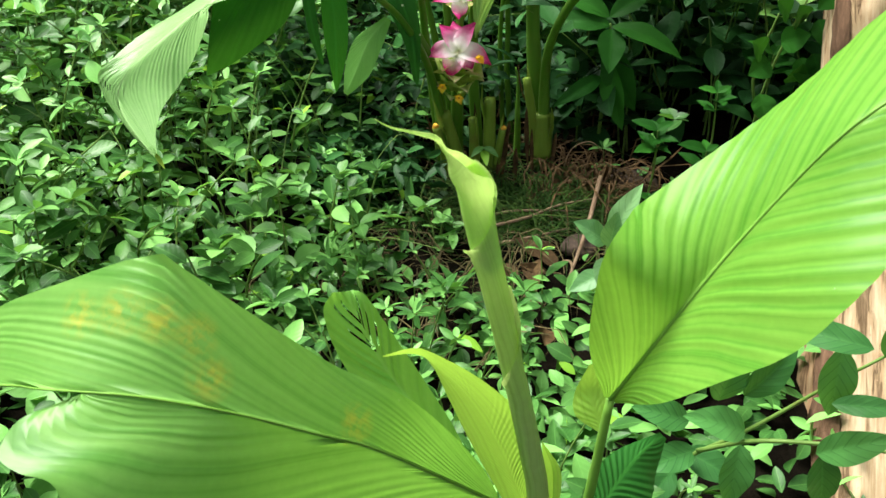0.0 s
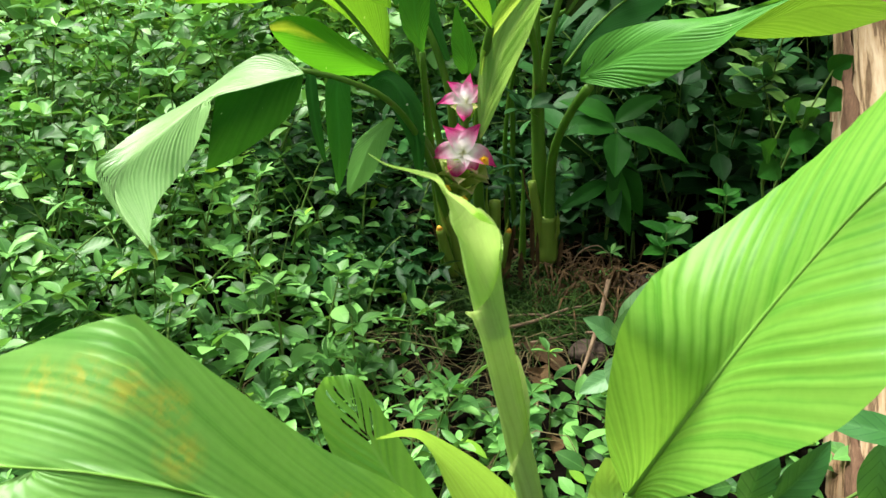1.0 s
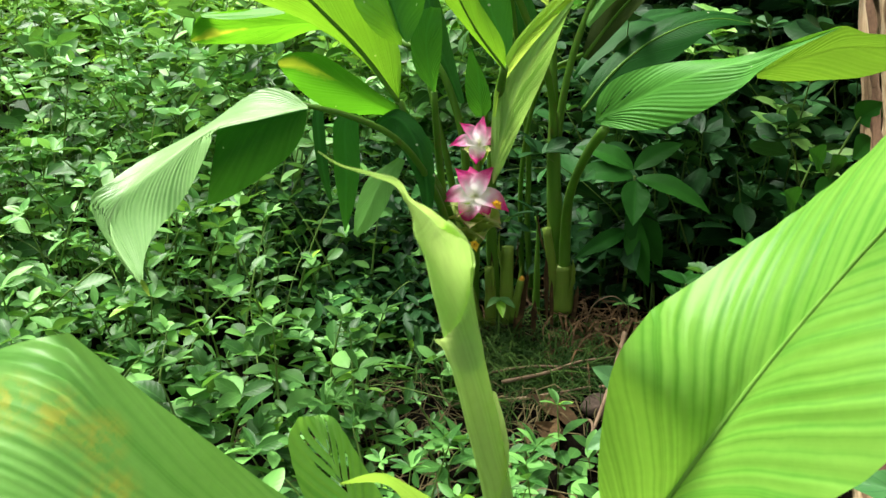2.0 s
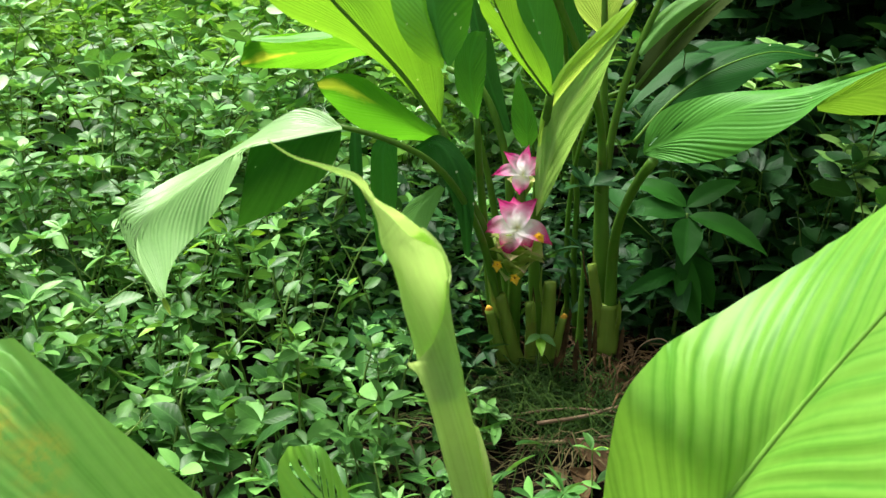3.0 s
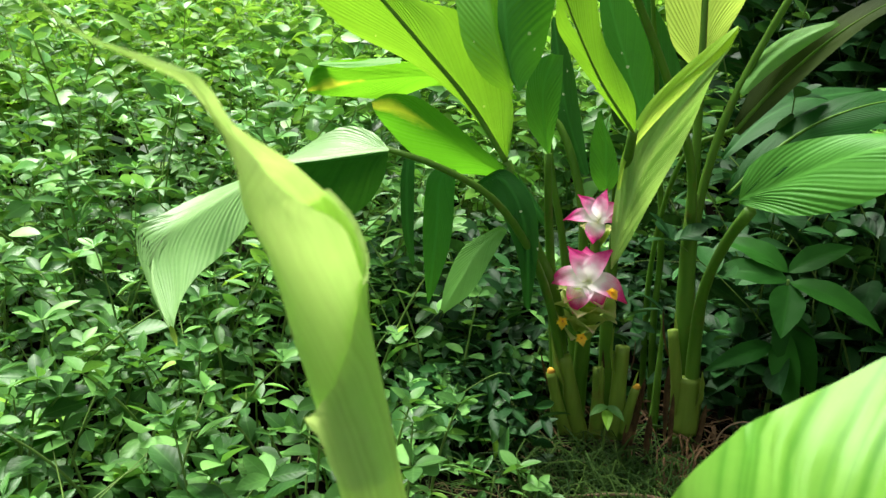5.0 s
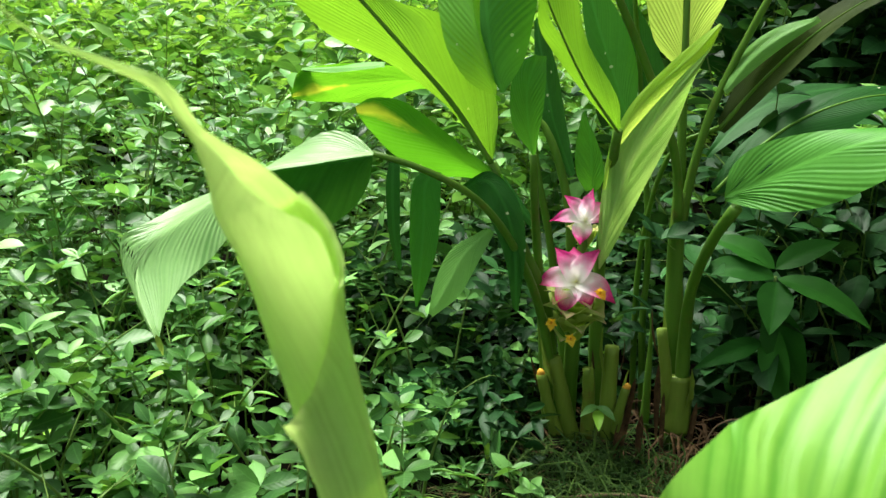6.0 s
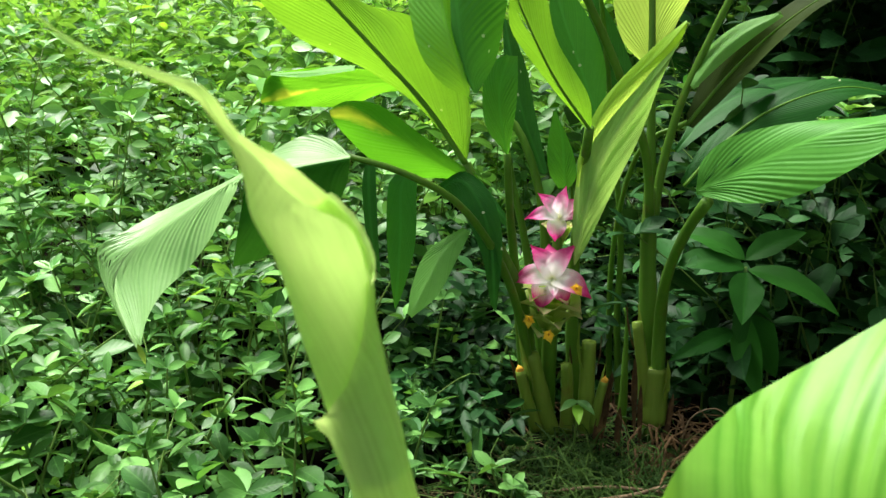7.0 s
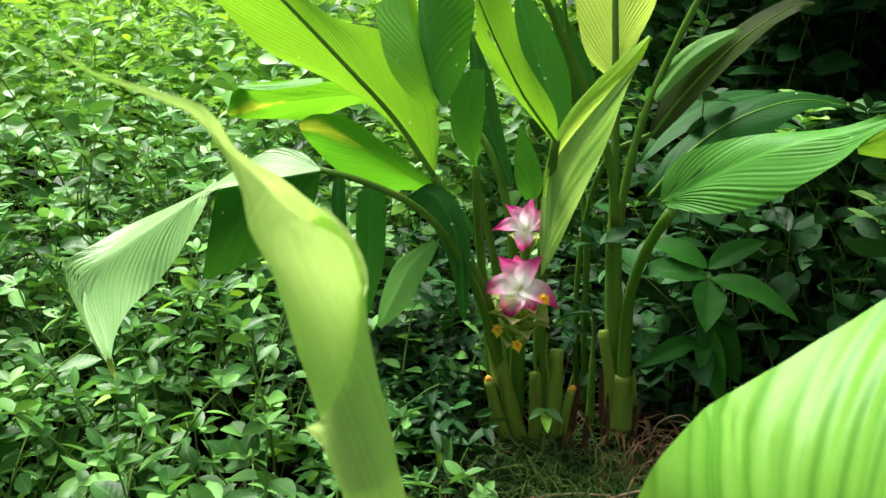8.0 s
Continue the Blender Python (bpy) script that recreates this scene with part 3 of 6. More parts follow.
# ---- leaf and stalk curves: midrib, one margin, the other margin ----
BLADES = {
    'big_arching': (
        [(-0.061, 1.000, 0.318), (-0.095, 0.985, 0.370), (-0.136, 0.965, 0.419), (-0.188, 0.940, 0.477), (-0.232, 0.920, 0.521), (-0.262, 0.910, 0.549)],
        [(-0.066, 1.000, 0.324), (-0.106, 1.000, 0.370), (-0.154, 0.990, 0.401), (-0.213, 0.972, 0.433), (-0.255, 0.951, 0.476), (-0.270, 0.931, 0.517), (-0.264, 0.910, 0.547)],
        [(-0.058, 1.000, 0.330), (-0.060, 1.006, 0.375), (-0.082, 0.999, 0.419), (-0.109, 0.982, 0.451), (-0.150, 0.960, 0.464), (-0.204, 0.937, 0.509), (-0.257, 0.910, 0.549)]),
    'yellow_tip': (
        [(-0.076, 1.120, 0.367), (-0.170, 1.170, 0.378), (-0.257, 1.210, 0.368), (-0.318, 1.240, 0.355), (-0.369, 1.250, 0.342)],
        [(-0.082, 1.120, 0.372), (-0.166, 1.154, 0.390), (-0.250, 1.190, 0.391), (-0.341, 1.224, 0.380), (-0.371, 1.250, 0.345)],
        [(-0.076, 1.120, 0.364), (-0.175, 1.194, 0.366), (-0.252, 1.240, 0.343), (-0.335, 1.264, 0.335), (-0.368, 1.250, 0.339)]),
    'spotted': (
        [(-0.044, 1.000, 0.297), (-0.076, 0.990, 0.315), (-0.116, 0.970, 0.343), (-0.151, 0.960, 0.362), (-0.178, 0.950, 0.367)],
        [(-0.050, 1.000, 0.308), (-0.078, 0.982, 0.329), (-0.104, 0.964, 0.354), (-0.133, 0.952, 0.376), (-0.161, 0.948, 0.378), (-0.179, 0.950, 0.369)],
        [(-0.055, 1.000, 0.295), (-0.083, 1.013, 0.300), (-0.119, 1.007, 0.303), (-0.155, 0.995, 0.320), (-0.174, 0.979, 0.342), (-0.177, 0.950, 0.363)]),
    'drooping': (
        [(-0.128, 0.848, 0.345), (-0.169, 0.838, 0.338), (-0.210, 0.829, 0.329), (-0.251, 0.815, 0.303), (-0.283, 0.800, 0.279), (-0.301, 0.785, 0.257), (-0.285, 0.760, 0.231), (-0.257, 0.737, 0.210)],
        [(-0.128, 0.850, 0.345), (-0.147, 0.865, 0.354), (-0.170, 0.870, 0.356), (-0.192, 0.870, 0.347), (-0.220, 0.865, 0.330), (-0.252, 0.855, 0.312), (-0.281, 0.840, 0.296), (-0.304, 0.815, 0.282), (-0.316, 0.790, 0.274), (-0.312, 0.780, 0.257), (-0.299, 0.770, 0.239), (-0.279, 0.755, 0.220), (-0.257, 0.737, 0.210)],
        [(-0.127, 0.846, 0.344), (-0.168, 0.832, 0.337), (-0.208, 0.824, 0.328), (-0.210, 0.815, 0.319), (-0.215, 0.810, 0.306), (-0.226, 0.800, 0.285), (-0.242, 0.790, 0.263), (-0.256, 0.775, 0.245), (-0.261, 0.757, 0.227), (-0.257, 0.737, 0.210)]),
    'holed_upright': (
        [(0.053, 1.000, 0.355), (0.024, 0.970, 0.398), (0.002, 0.945, 0.441), (-0.015, 0.930, 0.480), (-0.034, 0.930, 0.520)],
        [(0.050, 1.000, 0.356), (0.016, 0.976, 0.397), (-0.007, 0.955, 0.427), (-0.016, 0.939, 0.447), (-0.018, 0.930, 0.480), (-0.033, 0.930, 0.515)],
        [(0.055, 1.000, 0.361), (0.049, 0.997, 0.388), (0.021, 0.984, 0.436), (0.005, 0.968, 0.481), (-0.019, 0.951, 0.517), (-0.033, 0.930, 0.521)]),
    'folded_over': (
        [(-0.052, 0.955, 0.385), (-0.060, 0.950, 0.411), (-0.071, 0.955, 0.440), (-0.081, 0.970, 0.469), (-0.085, 0.980, 0.493)],
        [(-0.055, 0.955, 0.386), (-0.075, 0.951, 0.396), (-0.095, 0.953, 0.420), (-0.106, 0.961, 0.449), (-0.110, 0.972, 0.473), (-0.092, 0.980, 0.493)],
        [(-0.051, 0.955, 0.388), (-0.053, 0.958, 0.406), (-0.066, 0.965, 0.435), (-0.074, 0.978, 0.464), (-0.080, 0.980, 0.493)]),
    'folded_half': (
        [(-0.046, 0.955, 0.388), (-0.056, 0.955, 0.411), (-0.062, 0.960, 0.440), (-0.068, 0.970, 0.469), (-0.072, 0.980, 0.493)],
        [(-0.048, 0.955, 0.389), (-0.060, 0.955, 0.409), (-0.069, 0.960, 0.440), (-0.073, 0.970, 0.469), (-0.074, 0.980, 0.493)],
        [(-0.044, 0.955, 0.389), (-0.031, 0.971, 0.416), (-0.027, 0.980, 0.446), (-0.025, 0.986, 0.475), (-0.029, 0.980, 0.494)]),
    'yellow_fold': (
        [(-0.215, 1.150, 0.394), (-0.261, 1.170, 0.388), (-0.296, 1.190, 0.384), (-0.339, 1.210, 0.380)],
        [(-0.223, 1.180, 0.394), (-0.272, 1.200, 0.390), (-0.307, 1.220, 0.386), (-0.349, 1.235, 0.380)],
        [(-0.213, 1.145, 0.392), (-0.260, 1.165, 0.384), (-0.295, 1.185, 0.379), (-0.337, 1.205, 0.379)]),
    'droop_half': (
        [(-0.129, 0.850, 0.342), (-0.155, 0.845, 0.337), (-0.181, 0.841, 0.332), (-0.196, 0.837, 0.329), (-0.209, 0.832, 0.326)],
        [(-0.129, 0.851, 0.343), (-0.155, 0.847, 0.338), (-0.181, 0.842, 0.333), (-0.196, 0.837, 0.330), (-0.209, 0.833, 0.327)],
        [(-0.130, 0.853, 0.337), (-0.136, 0.860, 0.317), (-0.151, 0.865, 0.293), (-0.176, 0.863, 0.273), (-0.204, 0.862, 0.255), (-0.223, 0.857, 0.248), (-0.233, 0.850, 0.247)]),
    'small_upright': (
        [(-0.022, 1.000, 0.327), (-0.027, 0.990, 0.359), (-0.029, 0.985, 0.391), (-0.021, 0.980, 0.420)],
        [(-0.024, 1.000, 0.331), (-0.041, 1.000, 0.352), (-0.046, 0.997, 0.384), (-0.040, 0.992, 0.411), (-0.023, 0.980, 0.421)],
        [(-0.020, 1.000, 0.331), (-0.014, 0.981, 0.366), (-0.012, 0.976, 0.397), (-0.013, 0.980, 0.420)]),
    'pale_upright': (
        [(0.044, 1.048, 0.212), (0.048, 1.037, 0.244), (0.057, 1.026, 0.292), (0.068, 1.015, 0.333), (0.086, 1.005, 0.369), (0.103, 0.994, 0.398), (0.122, 0.983, 0.428), (0.131, 0.972, 0.451)],
        [(0.044, 1.047, 0.212), (0.041, 1.042, 0.254), (0.042, 1.037, 0.301), (0.045, 1.028, 0.332), (0.070, 1.017, 0.371), (0.098, 1.004, 0.406), (0.122, 0.987, 0.430), (0.131, 0.970, 0.451)],
        [(0.045, 1.047, 0.212), (0.054, 1.043, 0.231), (0.069, 1.040, 0.268), (0.085, 1.030, 0.312), (0.104, 1.020, 0.365), (0.117, 0.995, 0.413), (0.132, 0.970, 0.452)]),
    'small_pointed': (
        [(0.030, 1.090, 0.283), (0.027, 1.085, 0.303), (0.024, 1.085, 0.333), (0.017, 1.085, 0.365)],
        [(0.022, 1.090, 0.281), (0.012, 1.085, 0.299), (0.009, 1.085, 0.326), (0.013, 1.085, 0.361)],
        [(0.031, 1.090, 0.279), (0.040, 1.085, 0.298), (0.033, 1.085, 0.327), (0.015, 1.085, 0.362)]),
    'sunlit_tall': (
        [(0.108, 1.130, 0.402), (0.106, 1.140, 0.454), (0.102, 1.150, 0.523), (0.095, 1.150, 0.589), (0.090, 1.150, 0.632)],
        [(0.104, 1.130, 0.405), (0.075, 1.121, 0.434), (0.063, 1.122, 0.482), (0.059, 1.126, 0.543), (0.078, 1.133, 0.608), (0.089, 1.150, 0.631)],
        [(0.110, 1.130, 0.405), (0.130, 1.152, 0.446), (0.148, 1.165, 0.490), (0.147, 1.169, 0.542), (0.119, 1.164, 0.608), (0.092, 1.150, 0.631)]),
    'dark_tall': (
        [(0.146, 1.100, 0.351), (0.184, 1.100, 0.404), (0.222, 1.080, 0.449), (0.261, 1.060, 0.481), (0.279, 1.050, 0.484)],
        [(0.145, 1.100, 0.362), (0.163, 1.116, 0.402), (0.205, 1.100, 0.449), (0.257, 1.076, 0.487), (0.279, 1.050, 0.485)],
        [(0.152, 1.100, 0.348), (0.193, 1.084, 0.399), (0.239, 1.060, 0.457), (0.264, 1.044, 0.477), (0.279, 1.050, 0.482)]),
    'silver_fold': (
        [(0.147, 1.090, 0.389), (0.167, 1.090, 0.420), (0.192, 1.085, 0.443), (0.221, 1.080, 0.460)],
        [(0.145, 1.090, 0.391), (0.162, 1.108, 0.427), (0.188, 1.103, 0.451), (0.220, 1.080, 0.462)],
        [(0.149, 1.090, 0.387), (0.175, 1.090, 0.415), (0.199, 1.085, 0.438), (0.223, 1.080, 0.458)]),
    'speckled_long': (
        [(0.150, 1.120, 0.285), (0.189, 1.140, 0.330), (0.239, 1.160, 0.366), (0.302, 1.170, 0.388), (0.359, 1.170, 0.383)],
        [(0.146, 1.120, 0.291), (0.176, 1.156, 0.335), (0.235, 1.180, 0.378), (0.299, 1.186, 0.397), (0.357, 1.170, 0.387)],
        [(0.156, 1.120, 0.284), (0.204, 1.124, 0.305), (0.255, 1.140, 0.342), (0.306, 1.154, 0.378), (0.358, 1.170, 0.382)]),
    'slender_back': (
        [(0.141, 1.160, 0.315), (0.177, 1.190, 0.354), (0.221, 1.210, 0.379), (0.289, 1.220, 0.394)],
        [(0.140, 1.160, 0.318), (0.172, 1.208, 0.365), (0.222, 1.228, 0.389), (0.287, 1.220, 0.395)],
        [(0.144, 1.160, 0.314), (0.188, 1.172, 0.350), (0.231, 1.192, 0.372), (0.289, 1.220, 0.392)]),
    'broad_side': (
        [(0.147, 0.949, 0.313), (0.170, 0.945, 0.326), (0.197, 0.930, 0.346), (0.223, 0.915, 0.363), (0.250, 0.900, 0.377), (0.278, 0.890, 0.386), (0.304, 0.880, 0.399), (0.325, 0.870, 0.410), (0.344, 0.860, 0.421)],
        [(0.147, 0.949, 0.319), (0.150, 0.955, 0.337), (0.166, 0.955, 0.355), (0.192, 0.945, 0.368), (0.224, 0.930, 0.378), (0.271, 0.905, 0.386), (0.296, 0.885, 0.399), (0.318, 0.865, 0.412), (0.342, 0.855, 0.422)],
        [(0.148, 0.949, 0.310), (0.170, 0.932, 0.309), (0.195, 0.914, 0.313), (0.223, 0.897, 0.326), (0.250, 0.882, 0.346), (0.271, 0.873, 0.366), (0.283, 0.868, 0.382), (0.304, 0.864, 0.399), (0.324, 0.859, 0.411), (0.342, 0.855, 0.421)]),
    'hanging_strip': (
        [(-0.107, 0.960, 0.314), (-0.113, 0.955, 0.300), (-0.112, 0.950, 0.264), (-0.113, 0.945, 0.221), (-0.115, 0.945, 0.187)],
        [(-0.120, 0.960, 0.311), (-0.125, 0.955, 0.299), (-0.125, 0.950, 0.252), (-0.120, 0.945, 0.215), (-0.116, 0.945, 0.187)],
        [(-0.099, 0.960, 0.313), (-0.098, 0.955, 0.296), (-0.098, 0.950, 0.249), (-0.106, 0.945, 0.211), (-0.114, 0.945, 0.188)]),
    'hanging_strip_slim': (
        [(-0.136, 0.930, 0.324), (-0.135, 0.925, 0.304), (-0.131, 0.920, 0.264), (-0.124, 0.920, 0.228)],
        [(-0.140, 0.930, 0.324), (-0.141, 0.925, 0.303), (-0.136, 0.920, 0.263), (-0.127, 0.920, 0.232)],
        [(-0.130, 0.930, 0.324), (-0.128, 0.925, 0.304), (-0.125, 0.920, 0.264), (-0.123, 0.920, 0.231)]),
    'hanging_dark': (
        [(-0.088, 1.000, 0.289), (-0.064, 0.985, 0.305), (-0.042, 0.970, 0.287), (-0.029, 0.965, 0.247), (-0.024, 0.965, 0.186)],
        [(-0.089, 1.000, 0.285), (-0.071, 0.985, 0.290), (-0.053, 0.970, 0.270), (-0.037, 0.965, 0.235), (-0.028, 0.965, 0.191)],
        [(-0.087, 1.000, 0.296), (-0.059, 0.985, 0.313), (-0.031, 0.970, 0.294), (-0.019, 0.965, 0.253), (-0.022, 0.965, 0.188)]),
    'pale_hanging': (
        [(-0.057, 0.990, 0.257), (-0.079, 0.985, 0.233), (-0.094, 0.980, 0.202), (-0.109, 0.980, 0.168)],
        [(-0.061, 0.990, 0.258), (-0.095, 0.994, 0.232), (-0.109, 0.989, 0.197), (-0.112, 0.980, 0.170)],
        [(-0.053, 0.990, 0.254), (-0.063, 0.976, 0.229), (-0.080, 0.971, 0.195), (-0.108, 0.980, 0.166)]),
    'back_dark': (
        [(0.004, 1.120, 0.290), (-0.021, 1.130, 0.349), (-0.036, 1.140, 0.403), (-0.048, 1.150, 0.451)],
        [(-0.002, 1.120, 0.293), (-0.034, 1.139, 0.342), (-0.046, 1.149, 0.396), (-0.050, 1.150, 0.444)],
        [(0.008, 1.120, 0.293), (-0.009, 1.139, 0.349), (-0.023, 1.149, 0.403), (-0.045, 1.150, 0.449)]),
    'back_broad': (
        [(0.059, 1.140, 0.345), (0.034, 1.150, 0.405), (0.012, 1.160, 0.458), (-0.003, 1.170, 0.505)],
        [(0.053, 1.140, 0.345), (0.018, 1.159, 0.398), (-0.000, 1.169, 0.452), (-0.004, 1.170, 0.499)],
        [(0.064, 1.140, 0.349), (0.061, 1.159, 0.405), (0.036, 1.169, 0.459), (0.000, 1.170, 0.504)]),
    'back_mid': (
        [(0.097, 1.160, 0.332), (0.074, 1.170, 0.393), (0.053, 1.180, 0.435), (0.041, 1.190, 0.483)],
        [(0.090, 1.160, 0.335), (0.059, 1.179, 0.385), (0.041, 1.189, 0.428), (0.038, 1.190, 0.477)],
        [(0.101, 1.160, 0.339), (0.093, 1.179, 0.393), (0.071, 1.189, 0.441), (0.044, 1.190, 0.482)]),
    'back_low': (
        [(-0.024, 1.080, 0.240), (-0.055, 1.080, 0.275), (-0.074, 1.080, 0.296), (-0.093, 1.070, 0.290)],
        [(-0.025, 1.080, 0.246), (-0.057, 1.089, 0.283), (-0.079, 1.089, 0.302), (-0.093, 1.070, 0.295)],
        [(-0.024, 1.080, 0.234), (-0.051, 1.071, 0.262), (-0.069, 1.071, 0.279), (-0.092, 1.070, 0.286)]),
    'pale_inner': (
        [(0.043, 1.030, 0.296), (0.048, 1.020, 0.332), (0.063, 1.010, 0.367), (0.084, 1.000, 0.397), (0.111, 0.990, 0.426), (0.130, 0.980, 0.452)],
        [(0.042, 1.032, 0.296), (0.045, 1.025, 0.331), (0.054, 1.017, 0.363), (0.069, 1.010, 0.390), (0.101, 1.002, 0.426), (0.130, 0.995, 0.453)],
        [(0.045, 1.030, 0.296), (0.051, 1.020, 0.331), (0.075, 1.010, 0.370), (0.102, 1.000, 0.405), (0.123, 0.990, 0.428), (0.131, 0.980, 0.452)]),
    'side_end': (
        [(0.288, 0.900, 0.372), (0.318, 0.885, 0.387), (0.353, 0.875, 0.401), (0.398, 0.870, 0.401), (0.437, 0.870, 0.396)],
        [(0.289, 0.900, 0.374), (0.302, 0.885, 0.390), (0.320, 0.870, 0.408), (0.343, 0.858, 0.421), (0.367, 0.860, 0.415), (0.391, 0.860, 0.413), (0.442, 0.870, 0.397)],
        [(0.291, 0.905, 0.367), (0.324, 0.910, 0.362), (0.354, 0.905, 0.365), (0.383, 0.900, 0.371), (0.410, 0.890, 0.382), (0.440, 0.870, 0.395)]),
    # two leaves above the view, added to shade the clump's foot
    'crown_left': (
        [(0.015, 1.020, 0.525), (-0.04, 0.99, 0.60), (-0.12, 0.95, 0.66), (-0.20, 0.92, 0.69), (-0.29, 0.89, 0.69)],
        [(0.012, 1.020, 0.527), (-0.07, 0.95, 0.60), (-0.15, 0.90, 0.65), (-0.22, 0.88, 0.68), (-0.29, 0.89, 0.69)],
        [(0.018, 1.020, 0.527), (-0.01, 1.03, 0.62), (-0.08, 1.01, 0.68), (-0.17, 0.97, 0.70), (-0.29, 0.89, 0.69)]),
    'crown_right': (
        [(0.195, 1.100, 0.514), (0.23, 1.09, 0.60), (0.29, 1.07, 0.66), (0.37, 1.04, 0.69), (0.46, 1.00, 0.68)],
        [(0.193, 1.100, 0.516), (0.21, 1.13, 0.62), (0.27, 1.13, 0.69), (0.36, 1.09, 0.71), (0.46, 1.00, 0.68)],
        [(0.197, 1.100, 0.516), (0.26, 1.04, 0.60), (0.32, 1.01, 0.65), (0.39, 0.99, 0.67), (0.46, 1.00, 0.68)]),
    'near_right': (
        [(0.107, 0.375, 0.251), (0.123, 0.365, 0.297), (0.143, 0.360, 0.345), (0.165, 0.355, 0.391), (0.184, 0.350, 0.426), (0.203, 0.350, 0.445), (0.231, 0.350, 0.470)],
        [(0.103, 0.375, 0.253), (0.091, 0.370, 0.293), (0.091, 0.367, 0.339), (0.095, 0.368, 0.359), (0.108, 0.385, 0.367), (0.111, 0.390, 0.367), (0.114, 0.391, 0.369), (0.131, 0.400, 0.377), (0.158, 0.408, 0.397), (0.192, 0.415, 0.427), (0.222, 0.420, 0.453), (0.240, 0.390, 0.488)],
        [(0.110, 0.375, 0.248), (0.124, 0.333, 0.288), (0.143, 0.311, 0.323), (0.159, 0.298, 0.349), (0.173, 0.294, 0.373), (0.190, 0.299, 0.391), (0.219, 0.317, 0.418), (0.238, 0.350, 0.463)]),
    'near_left': (
        [(0.056, 0.385, 0.145), (0.030, 0.365, 0.187), (-0.020, 0.335, 0.253), (-0.048, 0.318, 0.282), (-0.077, 0.302, 0.310), (-0.101, 0.294, 0.325), (-0.120, 0.291, 0.332), (-0.140, 0.292, 0.333), (-0.162, 0.298, 0.329), (-0.188, 0.308, 0.322), (-0.256, 0.330, 0.296)],
        [(0.050, 0.385, 0.152), (0.034, 0.375, 0.200), (-0.001, 0.355, 0.267), (-0.040, 0.345, 0.302), (-0.075, 0.335, 0.343), (-0.097, 0.331, 0.368), (-0.105, 0.330, 0.377), (-0.107, 0.330, 0.379), (-0.110, 0.330, 0.379), (-0.128, 0.331, 0.374), (-0.156, 0.333, 0.362), (-0.194, 0.337, 0.344), (-0.259, 0.345, 0.301)],
        [(0.056, 0.385, 0.145), (0.030, 0.365, 0.186), (-0.020, 0.335, 0.252), (-0.048, 0.318, 0.282), (-0.077, 0.302, 0.310), (-0.101, 0.294, 0.325), (-0.120, 0.291, 0.332), (-0.140, 0.292, 0.333), (-0.162, 0.298, 0.329), (-0.188, 0.308, 0.321), (-0.256, 0.330, 0.295)]),
    'near_left_half': (
        [(0.056, 0.385, 0.145), (0.030, 0.365, 0.187), (-0.020, 0.335, 0.253), (-0.048, 0.318, 0.282), (-0.077, 0.302, 0.310), (-0.101, 0.294, 0.325), (-0.120, 0.291, 0.332), (-0.140, 0.292, 0.333)],
        [(0.056, 0.385, 0.146), (0.030, 0.365, 0.187), (-0.020, 0.335, 0.253), (-0.048, 0.318, 0.283), (-0.077, 0.302, 0.310), (-0.101, 0.294, 0.325), (-0.120, 0.291, 0.332), (-0.140, 0.292, 0.333)],
        [(0.058, 0.384, 0.142), (0.011, 0.345, 0.162), (-0.036, 0.305, 0.195), (-0.083, 0.270, 0.238), (-0.115, 0.250, 0.277), (-0.135, 0.248, 0.303), (-0.143, 0.254, 0.318), (-0.158, 0.258, 0.320), (-0.169, 0.266, 0.322), (-0.165, 0.279, 0.328), (-0.154, 0.287, 0.329), (-0.141, 0.292, 0.332)]),
    'near_holed': (
        [(0.030, 0.400, 0.161), (0.003, 0.415, 0.194), (-0.022, 0.430, 0.223), (-0.039, 0.440, 0.256), (-0.046, 0.445, 0.274)],
        [(0.025, 0.400, 0.159), (-0.019, 0.419, 0.192), (-0.041, 0.434, 0.203), (-0.056, 0.444, 0.225), (-0.062, 0.448, 0.255), (-0.055, 0.445, 0.273)],
        [(0.033, 0.400, 0.164), (0.021, 0.405, 0.194), (0.004, 0.414, 0.223), (-0.015, 0.424, 0.255), (-0.032, 0.434, 0.278), (-0.042, 0.445, 0.275)]),
    'near_young': (
        [(0.061, 0.375, 0.164), (0.047, 0.370, 0.212), (0.027, 0.365, 0.261), (0.009, 0.360, 0.290), (-0.001, 0.355, 0.301), (-0.016, 0.350, 0.303)],
        [(0.052, 0.375, 0.161), (0.033, 0.377, 0.204), (0.017, 0.375, 0.252), (0.008, 0.370, 0.280), (-0.002, 0.362, 0.297), (-0.016, 0.350, 0.303)],
        [(0.068, 0.375, 0.164), (0.065, 0.362, 0.218), (0.056, 0.353, 0.259), (0.035, 0.347, 0.288), (0.010, 0.345, 0.309), (-0.001, 0.345, 0.313), (-0.016, 0.350, 0.304)]),
    'near_back_half': (
        [(0.112, 0.400, 0.200), (0.105, 0.405, 0.214), (0.102, 0.410, 0.228), (0.102, 0.410, 0.246)],
        [(0.108, 0.400, 0.200), (0.094, 0.405, 0.209), (0.093, 0.410, 0.223), (0.100, 0.410, 0.246)],
        [(0.114, 0.400, 0.202), (0.113, 0.405, 0.214), (0.110, 0.410, 0.228), (0.104, 0.410, 0.245)]),
    'near_low': (
        [(0.115, 0.400, 0.126), (0.129, 0.420, 0.131), (0.147, 0.440, 0.137), (0.167, 0.460, 0.136)],
        [(0.107, 0.400, 0.132), (0.113, 0.420, 0.142), (0.131, 0.440, 0.142), (0.165, 0.460, 0.139)],
